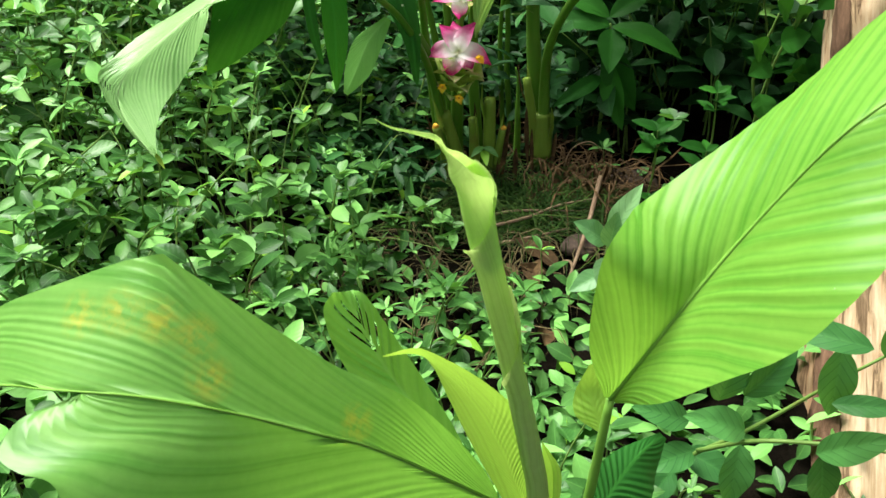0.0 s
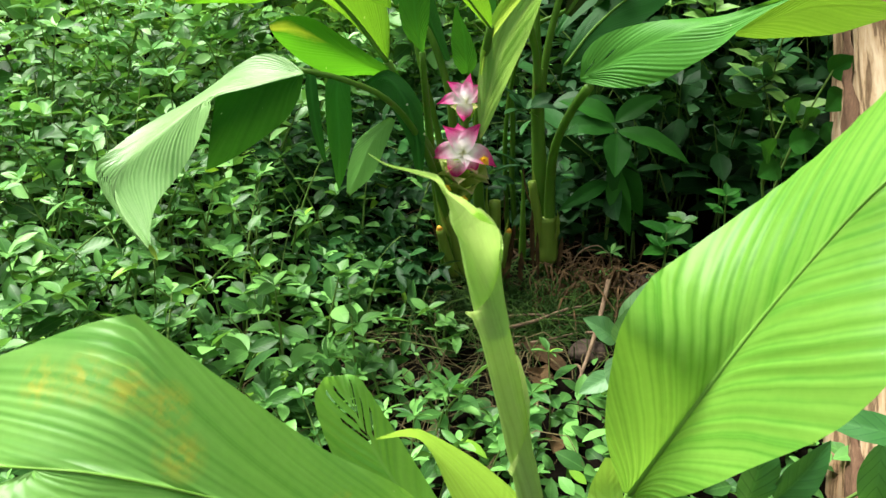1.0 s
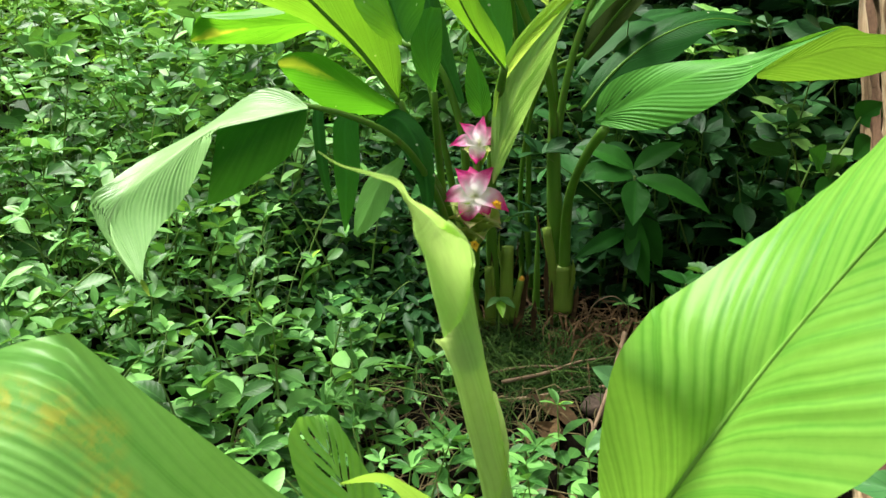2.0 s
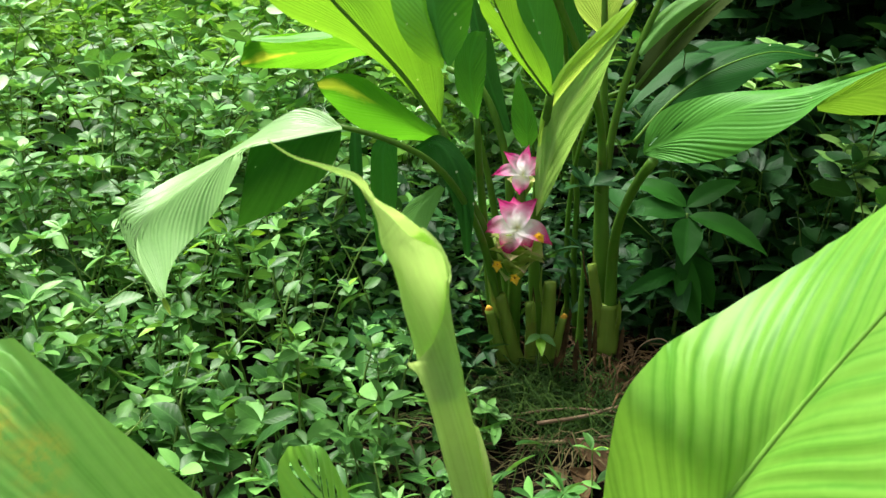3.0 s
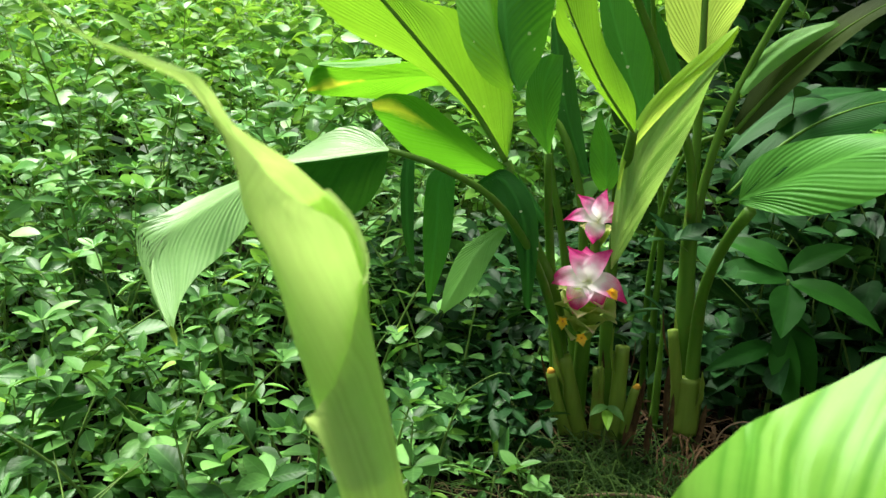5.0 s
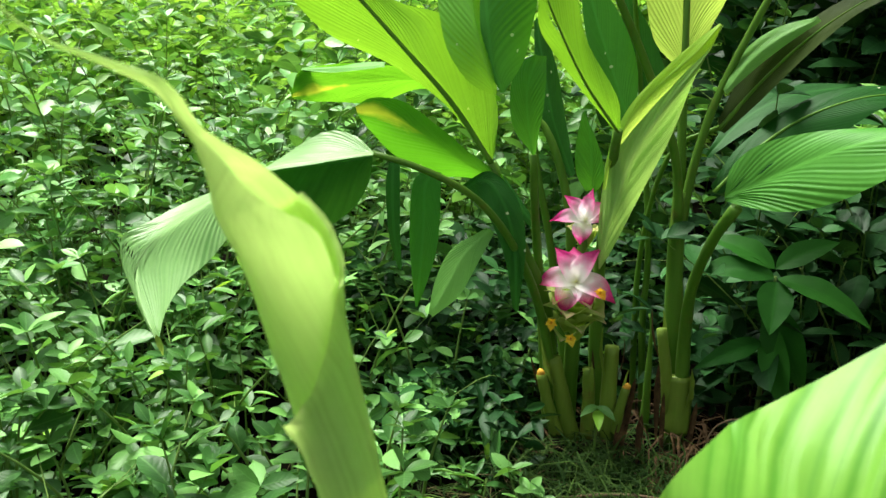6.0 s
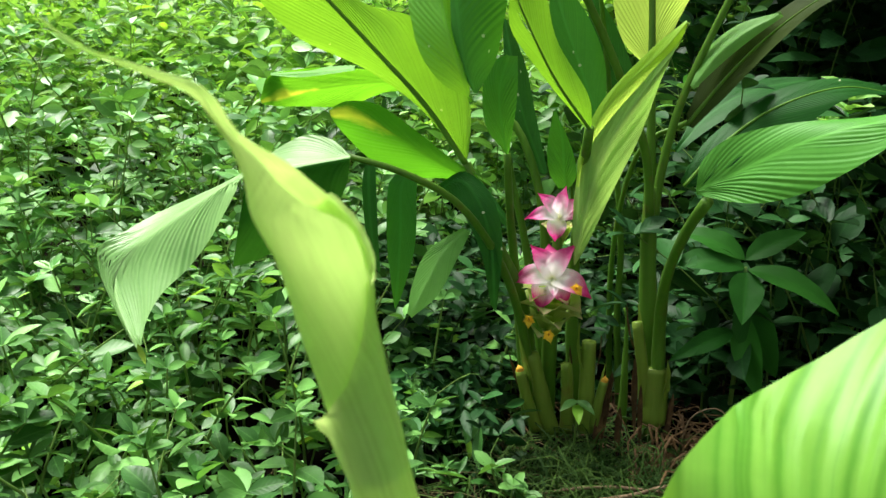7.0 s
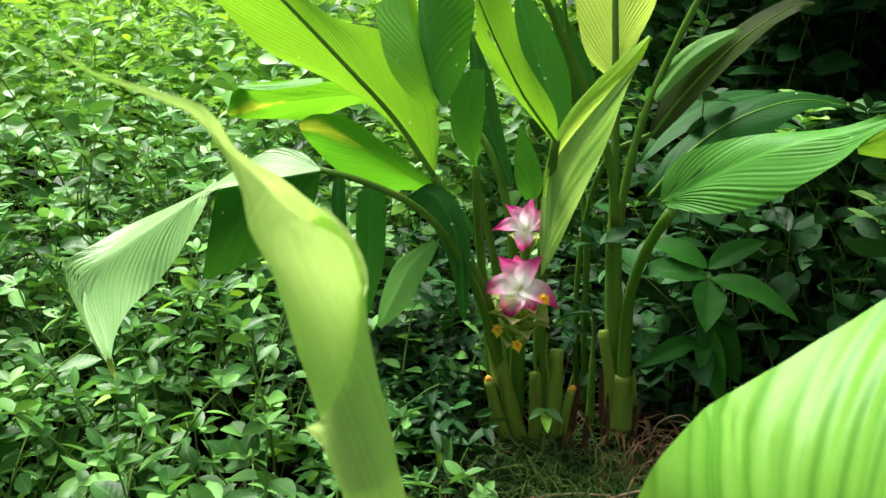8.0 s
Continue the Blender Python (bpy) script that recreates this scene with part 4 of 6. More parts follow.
        [(0.127, 0.400, 0.121), (0.154, 0.420, 0.114), (0.161, 0.440, 0.120), (0.170, 0.460, 0.133)]),
    'near_sheath': (
        [(0.079, 0.372, 0.157), (0.079, 0.372, 0.180), (0.077, 0.372, 0.200), (0.070, 0.370, 0.222)],
        [(0.075, 0.372, 0.157), (0.073, 0.372, 0.180), (0.072, 0.372, 0.200), (0.070, 0.370, 0.222)],
        [(0.082, 0.372, 0.157), (0.083, 0.367, 0.186), (0.081, 0.367, 0.205), (0.070, 0.370, 0.223)]),
}
STALKS = {
    'main': ([(0.138, 1.100, 0.005), (0.125, 1.100, 0.130), (0.118, 1.100, 0.225), (0.116, 1.100, 0.287)], (0.0113, 0.0103, 0.009, 0.0072)),
    'fork_left': ([(0.117, 1.095, 0.257), (0.107, 1.085, 0.325), (0.073, 1.060, 0.408), (0.036, 1.030, 0.484), (0.015, 1.020, 0.528)], (0.0049, 0.0045, 0.0043, 0.0038, 0.0032)),
    'fork_mid': ([(0.119, 1.105, 0.255), (0.112, 1.110, 0.345), (0.106, 1.110, 0.432), (0.100, 1.120, 0.521)], (0.0054, 0.0045, 0.0036, 0.0027)),
    'fork_right': ([(0.121, 1.100, 0.250), (0.125, 1.100, 0.305), (0.139, 1.100, 0.374), (0.166, 1.100, 0.450), (0.195, 1.100, 0.516)], (0.0049, 0.0045, 0.004, 0.0036, 0.0032)),
    'side': ([(0.139, 1.090, 0.068), (0.135, 1.080, 0.138), (0.135, 1.040, 0.206), (0.144, 0.980, 0.268), (0.157, 0.945, 0.306)], (0.0081, 0.0067, 0.0054, 0.0049, 0.0054)),
    'upright_a': ([(0.003, 1.080, 0.019), (-0.011, 1.060, 0.159), (-0.019, 1.020, 0.266), (-0.022, 1.000, 0.329)], (0.0072, 0.0063, 0.0045, 0.0036)),
    'arch_a': ([(0.010, 1.070, 0.024), (-0.007, 1.050, 0.162), (-0.033, 1.010, 0.245), (-0.061, 1.000, 0.318)], (0.009, 0.0081, 0.0072, 0.0054)),
    'arch_b': ([(0.014, 1.060, 0.026), (-0.004, 1.040, 0.141), (-0.023, 0.980, 0.230), (-0.055, 0.930, 0.294), (-0.099, 0.900, 0.325), (-0.143, 0.886, 0.339)], (0.0063, 0.0054, 0.0045, 0.0038, 0.0032, 0.0027)),
    'upright_b': ([(0.054, 1.100, 0.007), (0.043, 1.100, 0.150), (0.044, 1.080, 0.257), (0.053, 1.000, 0.356)], (0.0081, 0.0072, 0.0054, 0.0045)),
    'upright_c': ([(0.102, 1.17, 0.006), (0.092, 1.18, 0.116), (0.09, 1.18, 0.211), (0.068, 1.17, 0.37), (0.044, 1.16, 0.521)], (0.0045, 0.0039, 0.0033, 0.0028, 0.0022)),
    'upright_d': ([(0.09, 1.18, -0.001), (0.082, 1.18, 0.182), (0.101, 1.14, 0.314), (0.15, 1.13, 0.351)], (0.0039, 0.0033, 0.0028, 0.0028)),
    'upright_e': ([(0.015, 1.100, 0.007), (0.012, 1.100, 0.147), (0.007, 1.100, 0.250), (-0.025, 1.110, 0.339), (-0.070, 1.120, 0.364)], (0.0072, 0.0063, 0.0054, 0.0045, 0.0036)),
    'upright_f': ([(0.047, 1.18, -0.008), (0.042, 1.18, 0.139), (0.037, 1.15, 0.228), (0.034, 1.12, 0.284)], (0.0033, 0.0028, 0.0022, 0.0017)),
    'thin_c': ([(0.025, 1.090, 0.011), (0.007, 1.100, 0.120), (-0.012, 1.100, 0.224), (-0.029, 1.100, 0.292), (-0.045, 1.120, 0.368)], (0.0054, 0.0049, 0.0045, 0.0036, 0.0027)),
    'upright_g': ([(0.104, 1.090, 0.024), (0.102, 1.090, 0.131), (0.098, 1.090, 0.157)], (0.0054, 0.0036, 0.0009)),
}
STUBS = [
    ([(0.015, 1.050, 0.026), (0.004, 1.045, 0.060), (-0.005, 1.040, 0.096)], 0.0055, True),
    ([(0.029, 1.060, 0.018), (0.018, 1.055, 0.061), (0.004, 1.050, 0.112)], 0.0085, False),
    ([(0.067, 1.060, 0.026), (0.065, 1.055, 0.072), (0.064, 1.050, 0.131)], 0.0075, False),
    ([(0.074, 1.055, 0.034), (0.077, 1.050, 0.060), (0.082, 1.050, 0.088)], 0.0045, True),
    ([(0.129, 1.085, 0.036), (0.121, 1.080, 0.094), (0.112, 1.080, 0.146)], 0.0055, False),
    ([(0.137, 1.085, 0.032), (0.136, 1.085, 0.060), (0.134, 1.085, 0.094)], 0.0125, False),
    ([(0.046, 1.060, 0.023), (0.045, 1.055, 0.064), (0.042, 1.050, 0.104)], 0.006, False),
]


# ---- the flowering plant ----
def flowering_plant():
    plant = new("ginger_plant")
    plant.location = (0.08, 1.09, 0)
    tagged(plant, "clump of tall ribbed green leaves with a pink flower spike", "plant")
    bpy.context.view_layer.update()
    inv = plant.matrix_world.inverted()

    def add(name, me, label="", parent=None):
        me.transform(inv)
        return part(name, me, parent or plant, label)

    kinds = {
        "big_arching": (M_BIG, "broad arching bright green leaf lit through", 0.010, ()),
        "yellow_tip": (M_YELLOW, "green leaf yellowing at its tip", 0.010, ()),
        "spotted": (M_BLOTCH, "short leaf with yellow blotches", 0.009, ()),
        "drooping": (M_DROOP, "broken leaf folded and hanging down, silvery sheen", 0.009, ()),
        "holed_upright": (M_BIG, "upright leaf with an insect hole", 0.009, ((0.66, -0.15, 0.018, 0.12, 3), (0.42, -0.2, 0.012, 0.1, 2))),
        "folded_over": (M_BIG, "leaf bent over at the top with a browned tip", 0.008, ()),
        # same leaf as folded_over, coloured darker where it turns from the light
        "folded_half": (M_MIDGREEN, "folded half of a bent leaf, shade put into its darker green", 0.008, ()),
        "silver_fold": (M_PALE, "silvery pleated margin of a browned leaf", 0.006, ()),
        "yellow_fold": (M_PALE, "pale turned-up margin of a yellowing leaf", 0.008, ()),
        # same leaf as drooping, its shadowed side given as dark green
        "droop_half": (M_DARK_SHADE, "torn half hanging behind a broken leaf, shade put into its dark green", 0.008, ((0.5, -0.6, 0.012, 0.05, 0), (0.6, -0.55, 0.012, 0.05, 0))),
        "small_upright": (M_MIDGREEN, "small dark upright leaf", 0.007, ()),
        "pale_upright": (M_FURLED, "pale half-furled upright leaf beside the flower", 0.006, ()),
        "pale_inner": (M_SUNLIT, "inner face of a half-furled leaf, yellow-green", 0.006, ()),
        "side_end": (M_UNDER, "twisted far end of the broad leaf, yellow-green underside", 0.010, ()),
        "small_pointed": (M_MIDGREEN, "small pointed bract-like leaf", 0.006, ()),
        "sunlit_tall": (M_SUNLIT, "tall yellow-green leaf lit through", 0.009, ()),
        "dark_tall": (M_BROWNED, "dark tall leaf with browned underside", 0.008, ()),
        "speckled_long": (M_DEEP_SHADE, "long dark leaf with pale specks", 0.008, ()),
        "slender_back": (M_DEEP_SHADE, "", 0.008, ()),
        # out of view, there only for the shade they cast
        "crown_left": (M_BIG, "", 0.009, ()),
        "crown_right": (M_BIG, "", 0.009, ()),
        "broad_side": (M_SIDE, "broad ribbed leaf held out sideways", 0.012, ((0.22, -0.35, 0.012, 0.06, 4), (0.3, -0.3, 0.01, 0.05, 4))),
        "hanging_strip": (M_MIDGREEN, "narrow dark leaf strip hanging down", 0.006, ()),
        "hanging_strip_slim": (M_DARK_SHADE, "narrow dark leaf strip hanging down", 0.006, ()),
        "hanging_dark": (M_DARK_SHADE, "dark withered leaf hanging in folds", 0.006, ()),
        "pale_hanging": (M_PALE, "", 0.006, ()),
        "back_dark": (M_DARK_SHADE, "", 0.008, ()),
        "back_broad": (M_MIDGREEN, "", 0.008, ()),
        "back_mid": (M_DARK_SHADE, "", 0.008, ()),
        "back_low": (M_DARK_SHADE, "", 0.008, ()),
    }
    ribs = {"big_arching": 0.0030, "holed_upright": 0.0016, "sunlit_tall": 0.0016, "dark_tall": 0.0025, "speckled_long": 0.002}
    for i, (key, (mat, label, pitch, holes)) in enumerate(kinds.items()):
        mid, left, right = BLADES[key]
        size = {"broad_side": 0.00055, "drooping": 0.0002, "pale_upright": 0.0004, "speckled_long": 0.00012, "slender_back": 0.00012, "dark_tall": 0.00012, "back_broad": 0.00015}.get(key, 0.00024)
        leaf = add("leaf", blade_mesh("leaf", mid, left, right, mat, ripple=size, pitch=pitch, seed=i, holes=holes, shift=0.42, sides=(0.25, 0.85) if key == "broad_side" else (1.0, 1.0)), label)
        if key in ribs:
            add("midrib", tube_mesh("midrib", mid, (ribs[key], ribs[key] * 0.75, ribs[key] * 0.5, ribs[key] * 0.2), M_STALK if key == "dark_tall" else M_RIB, n=40, seg=8, seed=i), "", leaf)
    end = np.array(BLADES["drooping"][0][-1])
    add("leaf_tip", plain_leaf_mesh("leaf_tip", end + (-0.001, 0.0, 0.007), end + (0.006, -0.003, -0.008), 0.005, (0.3, -1, 0.2), M_TIP, sag=-0.25, fold=0.6, n=10, m=3, wave=0.1), "withered yellow-brown curled tip")
    for i, (pts, radii) in enumerate(STALKS.values()):
        add("stalk", tube_mesh("stalk", pts, radii, M_STALK, seed=i))
    # cut stubs of old stalks round the base
    for i, (pts, r, dry) in enumerate(STUBS):
        stub = add("stub", tube_mesh("stub", pts, (r * 1.3, r * 1.12, r * 1.0), M_STUB, n=12, flat=0.8, seed=i), "cut stalk stub")
        base, top = np.array(pts[0]), np.array(pts[-1])
        d = unit(top - base)
        if dry:
            add("stub_tip", tube_mesh("stub_tip", [top - d * 0.012, top, top + d * 0.004 + (0.002, 0, 0)], (r * 0.93, r * 0.94, r * 0.7), M_STUBTIP, n=8, flat=0.75, seed=i), "orange-brown dried tip", stub)
        # a torn edge of the sheath stands over the cut
        for j in range(2):
            a = 1.9 * i + 2.4 * j
            rim = top + r * 0.85 * np.array((math.cos(a), math.sin(a) * 0.8, 0))
            add("torn_sheath", plain_leaf_mesh("torn_sheath", rim - d * 0.035, rim + d * (0.014 + 0.006 * ((i + j) % 3)) + np.array((math.cos(a), math.sin(a), 0)) * 0.005, r * 0.9, (math.cos(a), math.sin(a), 0.1), M_DEAD if (i + j) % 2 else M_STUB, sag=0.10, fold=0.3, n=10, m=3, wave=0.10, seed=i + 7 * j), "dried torn sheath edge", stub)
    # dried sheaths that hang on the stalks
    for i, (foot, top, w) in enumerate((((0.118, 1.06, 0.02), (0.112, 1.062, 0.115), 0.007), ((0.125, 1.055, 0.0), (0.120, 1.06, 0.085), 0.006), ((0.082, 1.05, 0.0), (0.09, 1.052, 0.10), 0.007),
                                        ((0.075, 1.045, 0.0), (0.083, 1.05, 0.07), 0.009), ((0.15, 1.07, 0.0), (0.155, 1.08, 0.07), 0.007), ((0.10, 1.05, 0.0), (0.10, 1.055, 0.06), 0.008))):
        add("dry_sheath", plain_leaf_mesh("dry_sheath", top, foot, w, (0.2, -1, 0.1), M_DEAD, sag=-0.12, fold=0.7, n=12, m=3, wave=0.12, seed=i), "dry brown strip of old sheath")

    # the flower spike
    spike = add("flower_spike", tube_mesh("flower_spike", [(0.024, 1.088, 0.0), (0.022, 1.080, 0.08), (0.0225, 1.064, 0.15), (0.0245, 1.055, 0.2), (0.0268, 1.058, 0.255)], (0.008, 0.008, 0.008, 0.007, 0.004), M_STALK), "pink and white bracts over green cupped bracts with yellow florets")

    def petal(root, direction, length, width, mat, name, label, curl=0.35, cup=0.35, face=(0, -1, 0.35), seed=0):
        """A spoon-shaped bract that leaves its root towards direction and curls back at the tip."""
        rng = np.random.default_rng(seed)
        d = unit(np.asarray(direction, float))
        nrm = np.asarray(face, float) - d * np.dot(face, d)
        nrm = unit(nrm)
        side = np.cross(d, nrm)
        n, m, verts, uv = 12, 5, [], []
        for i in range(n + 1):
            u = i / n
            w = width / 2 * (math.sin(math.pi * min(0.985, 0.10 + 0.87 * u**0.9)) ** 0.75)
            if u > 0.7:
                w *= 1 - ((u - 0.7) / 0.3) ** 1.5 * 0.8
            c = np.asarray(root) + d * length * u + nrm * length * (0.30 * math.sin(u * 2.2) - curl * u * u)
            for j in range(-m, m + 1):
                v = j / m
                verts.append(c + side * v * w + nrm * (cup * w * v * v + 0.04 * width * math.sin(u * 9 + v * 4 + seed)) )
                uv.append((0.5 + v / 2, min(0.999, u * 0.92 + 0.10 * v * v * u)))
        k = 2 * m + 1
        faces = [(i * k + j, i * k + j + 1, (i + 1) * k + j + 1, (i + 1) * k + j) for i in range(n) for j in range(k - 1)]
        add(name, mesh_of(name, verts, faces, mat, uv), label, spike)

    def tuft(centre, size, petals, seed):
        for i, (deg, stretch, ahead, width) in enumerate(petals):
            a = radians(deg)
            petal(centre, (math.cos(a), -ahead, math.sin(a)), size * stretch * 1.04, size * width * 1.10, M_PINK, "petal", "", seed=seed + i, curl=0.42, cup=0.45, face=(0.0, -0.8, 0.75))

    tuft((0.0235, 1.040, 0.199), 0.040, [(100, 0.85, -0.35, 0.55), (122, 0.95, 0.05, 0.52), (62, 1.0, 0.05, 0.48), (182, 1.0, 0.3, 0.52), (-14, 1.05, 0.35, 0.56), (-112, 0.85, 0.55, 0.60), (-50, 0.75, 0.5, 0.5)], 1)
    tuft((0.0268, 1.050, 0.259), 0.030, [(82, 1.05, 0.0, 0.45), (128, 1.05, 0.1, 0.5), (176, 1.1, 0.3, 0.5), (45, 0.95, 0.05, 0.5), (-98, 0.75, 0.5, 0.6), (15, 0.7, 0.2, 0.5)], 20)
    # cupped green bracts in rising rows under the pink ones
    row = [(-155, 0.184, 0.032), (-120, 0.180, 0.030), (-60, 0.180, 0.030), (-25, 0.184, 0.032), (-165, 0.168, 0.032), (-95, 0.168, 0.034), (-35, 0.168, 0.032),
           (-140, 0.155, 0.030), (-70, 0.154, 0.030), (-20, 0.160, 0.028), (-105, 0.144, 0.026)]
    for i, (deg, z, size) in enumerate(row):
        a = radians(deg)
        petal((0.0225 + 0.008 * math.cos(a), 1.054 + 0.008 * math.sin(a), z - 0.014), (math.cos(a), math.sin(a), 0.42), size * 1.08, size * 1.3, M_BRACT, "bract", "", curl=0.22, cup=0.55, face=(-0.3 * math.cos(a), -0.3 * math.sin(a), 1), seed=40 + i)
    for i, (x, y, z) in enumerate(((0.0040, 1.022, 0.1605), (0.0245, 1.017, 0.1480), (0.0490, 1.026, 0.1955))):
        for q in range(5):
            a = radians(-90 + 72 * q + 20 * i)
            petal((x, y, z), (math.cos(a), -0.9, math.sin(a)), 0.0105 if q == 0 else 0.0082, 0.0075 if q == 0 else 0.0055, M_FLORET, "floret", "small yellow flower", seed=60 + 5 * i + q)
        add("throat", tube_mesh("throat", [(x, y + 0.004, z - 0.001), (x, y - 0.001, z), (x, y - 0.0045, z + 0.0005)], (0.0012, 0.0017, 0.0010), M_STUBTIP, n=6, seg=8, seed=i), "orange throat of a yellow flower", spike)
    # second set of cup bracts between the tufts
    for i, deg in enumerate((-160, -115, -65, -20)):
        a = radians(deg)
        petal((0.0262 + 0.005 * math.cos(a), 1.062 + 0.005 * math.sin(a), 0.230), (math.cos(a), math.sin(a), 0.9), 0.024, 0.026, M_BRACT, "bract", "", curl=-0.05, cup=0.7, face=(-0.3 * math.cos(a), -0.3 * math.sin(a), 1), seed=80 + i)


flowering_plant()


# ---- the young plant near the path ----
ROLL = (  # x, y, z, radius, and the angles between which the leaf goes round: 0 right, 90 far side, 180 left, 270 near side
    (0.0800, 0.3920, 0.000, 0.0095, 0, 360), (0.0755, 0.3810, 0.090, 0.0082, 0, 360), (0.0691, 0.3642, 0.183, 0.0060, 0, 360), (0.0622, 0.3567, 0.229, 0.0058, 0, 360),
    (0.0532, 0.3486, 0.279, 0.0055, 0, 360), (0.0485, 0.3450, 0.301, 0.0055, 0, 360), (0.0450, 0.3417, 0.322, 0.0058, 0, 360), (0.0412, 0.3388, 0.342, 0.0060, 0, 360),
    (0.0377, 0.3360, 0.360, 0.0061, 0, 360), (0.0332, 0.3327, 0.381, 0.0063, 0, 360), (0.0310, 0.3295, 0.394, 0.0065, 0, 360), (0.0297, 0.3270, 0.403, 0.0069, 0, 360),
    (0.0291, 0.3250, 0.411, 0.0075, 0, 360), (0.0279, 0.3222, 0.4195, 0.0078, 60, 346), (0.0269, 0.3211, 0.4223, 0.0078, 71, 332), (0.0260, 0.3204, 0.4243, 0.0077, 77, 318),
    (0.0244, 0.3193, 0.4273, 0.0072, 84, 305), (0.0222, 0.3176, 0.4317, 0.0053, 91, 290), (0.0199, 0.3164, 0.4345, 0.0034, 93, 288), (0.0180, 0.3152, 0.4368, 0.0018, 90, 285), (0.0163, 0.3140, 0.4394, 0.0014, 82, 275),
    (0.0154, 0.3122, 0.4426, 0.0016, 90, 270), (0.0131, 0.3106, 0.4456, 0.0016, 95, 268), (0.0085, 0.3096, 0.4474, 0.0013, 100, 265), (0.0035, 0.3089, 0.4488, 0.0008, 100, 260),
    (-0.0018, 0.3080, 0.4503, 0.00045, 100, 260), (-0.0055, 0.3068, 0.4525, 0.0003, 100, 260), (-0.0087, 0.3055, 0.4553, 0.00015, 100, 260))


def rolled_leaf_meshes():
    """A leaf still rolled into a tube: the outer turn, the inner turn with its open mouth, and the lower turn."""
    table = np.array(ROLL)
    fine = 14
    c = spline(table[:, :3], fine * (len(ROLL) - 1) * 2)
    key = np.r_[0, np.cumsum(np.linalg.norm(np.diff(table[:, :3], axis=0), axis=1))]
    run = np.r_[0, np.cumsum(np.linalg.norm(np.diff(c, axis=0), axis=1))]
    at = run * key[-1] / run[-1]
    # more rows where the mouth is
    pick = np.unique(np.r_[np.linspace(0, key[9], 70), np.linspace(key[9], key[-1], 190)])
    c = np.stack([np.interp(pick, at, c[:, k]) for k in range(3)], 1)
    r, back, front = (np.interp(pick, key, table[:, k]) for k in (3, 4, 5))
    tan = unit(np.gradient(c, axis=0))
    tan = unit(np.array([tan[max(0, i - 4):i + 5].mean(0) for i in range(len(tan))]))
    out = []
    margin = lambda z: np.interp(z, [0.372, 0.3805, 0.3835, 0.387, 0.3945, 0.4025, 0.412, 0.4195, 0.4225], [130, 178, 194, 234, 286, 320, 346, 360, 372])
    low_margin = lambda z: np.interp(z, [0.17, 0.280, 0.289, 0.293, 0.300, 0.311, 0.322, 0.332, 0.345, 0.356], [120, 125, 178, 200, 232, 286, 328, 352, 366, 376])
    for layer in range(3):
        verts, uv, faces = [], [], []
        seg, rows = 56, 0
        for i in range(len(c)):
            z = c[i, 2]
            thin = min(1.0, r[i] / 0.004)
            if (layer == 0 and z > 0.4225) or (layer == 1 and z < 0.365) or (layer == 2 and not 0.17 < z < 0.356):
                continue
            x = unit(np.cross((0, 1, 0), tan[i]))          # towards the right
            y = np.cross(tan[i], x)                        # away from the path
            if layer == 0:                                 # outer turn: its free margin winds down across the near side to a corner on the left
                a0, a1 = (150, 510) if z < 0.372 else (max(margin(z), 360 + back[i] if z > 0.411 else 0), 490)
            elif layer == 1:                               # inner turn with the open mouth, and the thread tip
                a0, a1 = (0, 360) if z < 0.411 else (back[i], front[i])
            else:                                          # lower turn, its margin flared on the right
                a0, a1 = low_margin(z), 490
            for s in range(seg + 1):
                v = s / seg
                near = max(0.0, 1 - v / 0.10)
                t = radians(a0 + (a1 - a0) * v)
                rr = r[i] + 0.00008 * math.sin(t * 11 + pick[i] * 40) + 0.00006 * math.sin(t * 27)
                if layer == 0 and z > 0.372:
                    rr += 0.0005 + near ** 1.5 * 0.0008
                    if z < 0.388:
                        rr += 0.0020 * (1 - abs(z - 0.381) / 0.009) * max(0.0, 1 - v / 0.25) ** 2
                elif layer == 1:
                    rr -= 0.0003 * thin
                    if z > 0.411:
                        rr += 0.0006 * thin * max(0.0, (abs(v - 0.5) - 0.42) / 0.08)
                elif layer == 2:
                    rr += 0.0005 + near ** 1.3 * np.interp(z, [0.28, 0.289, 0.31, 0.333, 0.350, 0.356], [0.0002, 0.0014, 0.0008, 0.0022, 0.0014, 0.0006])
                verts.append(c[i] + rr * (math.cos(t) * x + math.sin(t) * y))
                uv.append((pick[i], max(r[i], 0.003) * t))
            rows += 1
        k = seg + 1
        for i in range(rows - 1):
            faces += [(i * k + q, i * k + q + 1, (i + 1) * k + q + 1, (i + 1) * k + q) for q in range(seg)]
        out.append((verts, faces, uv))
    return out


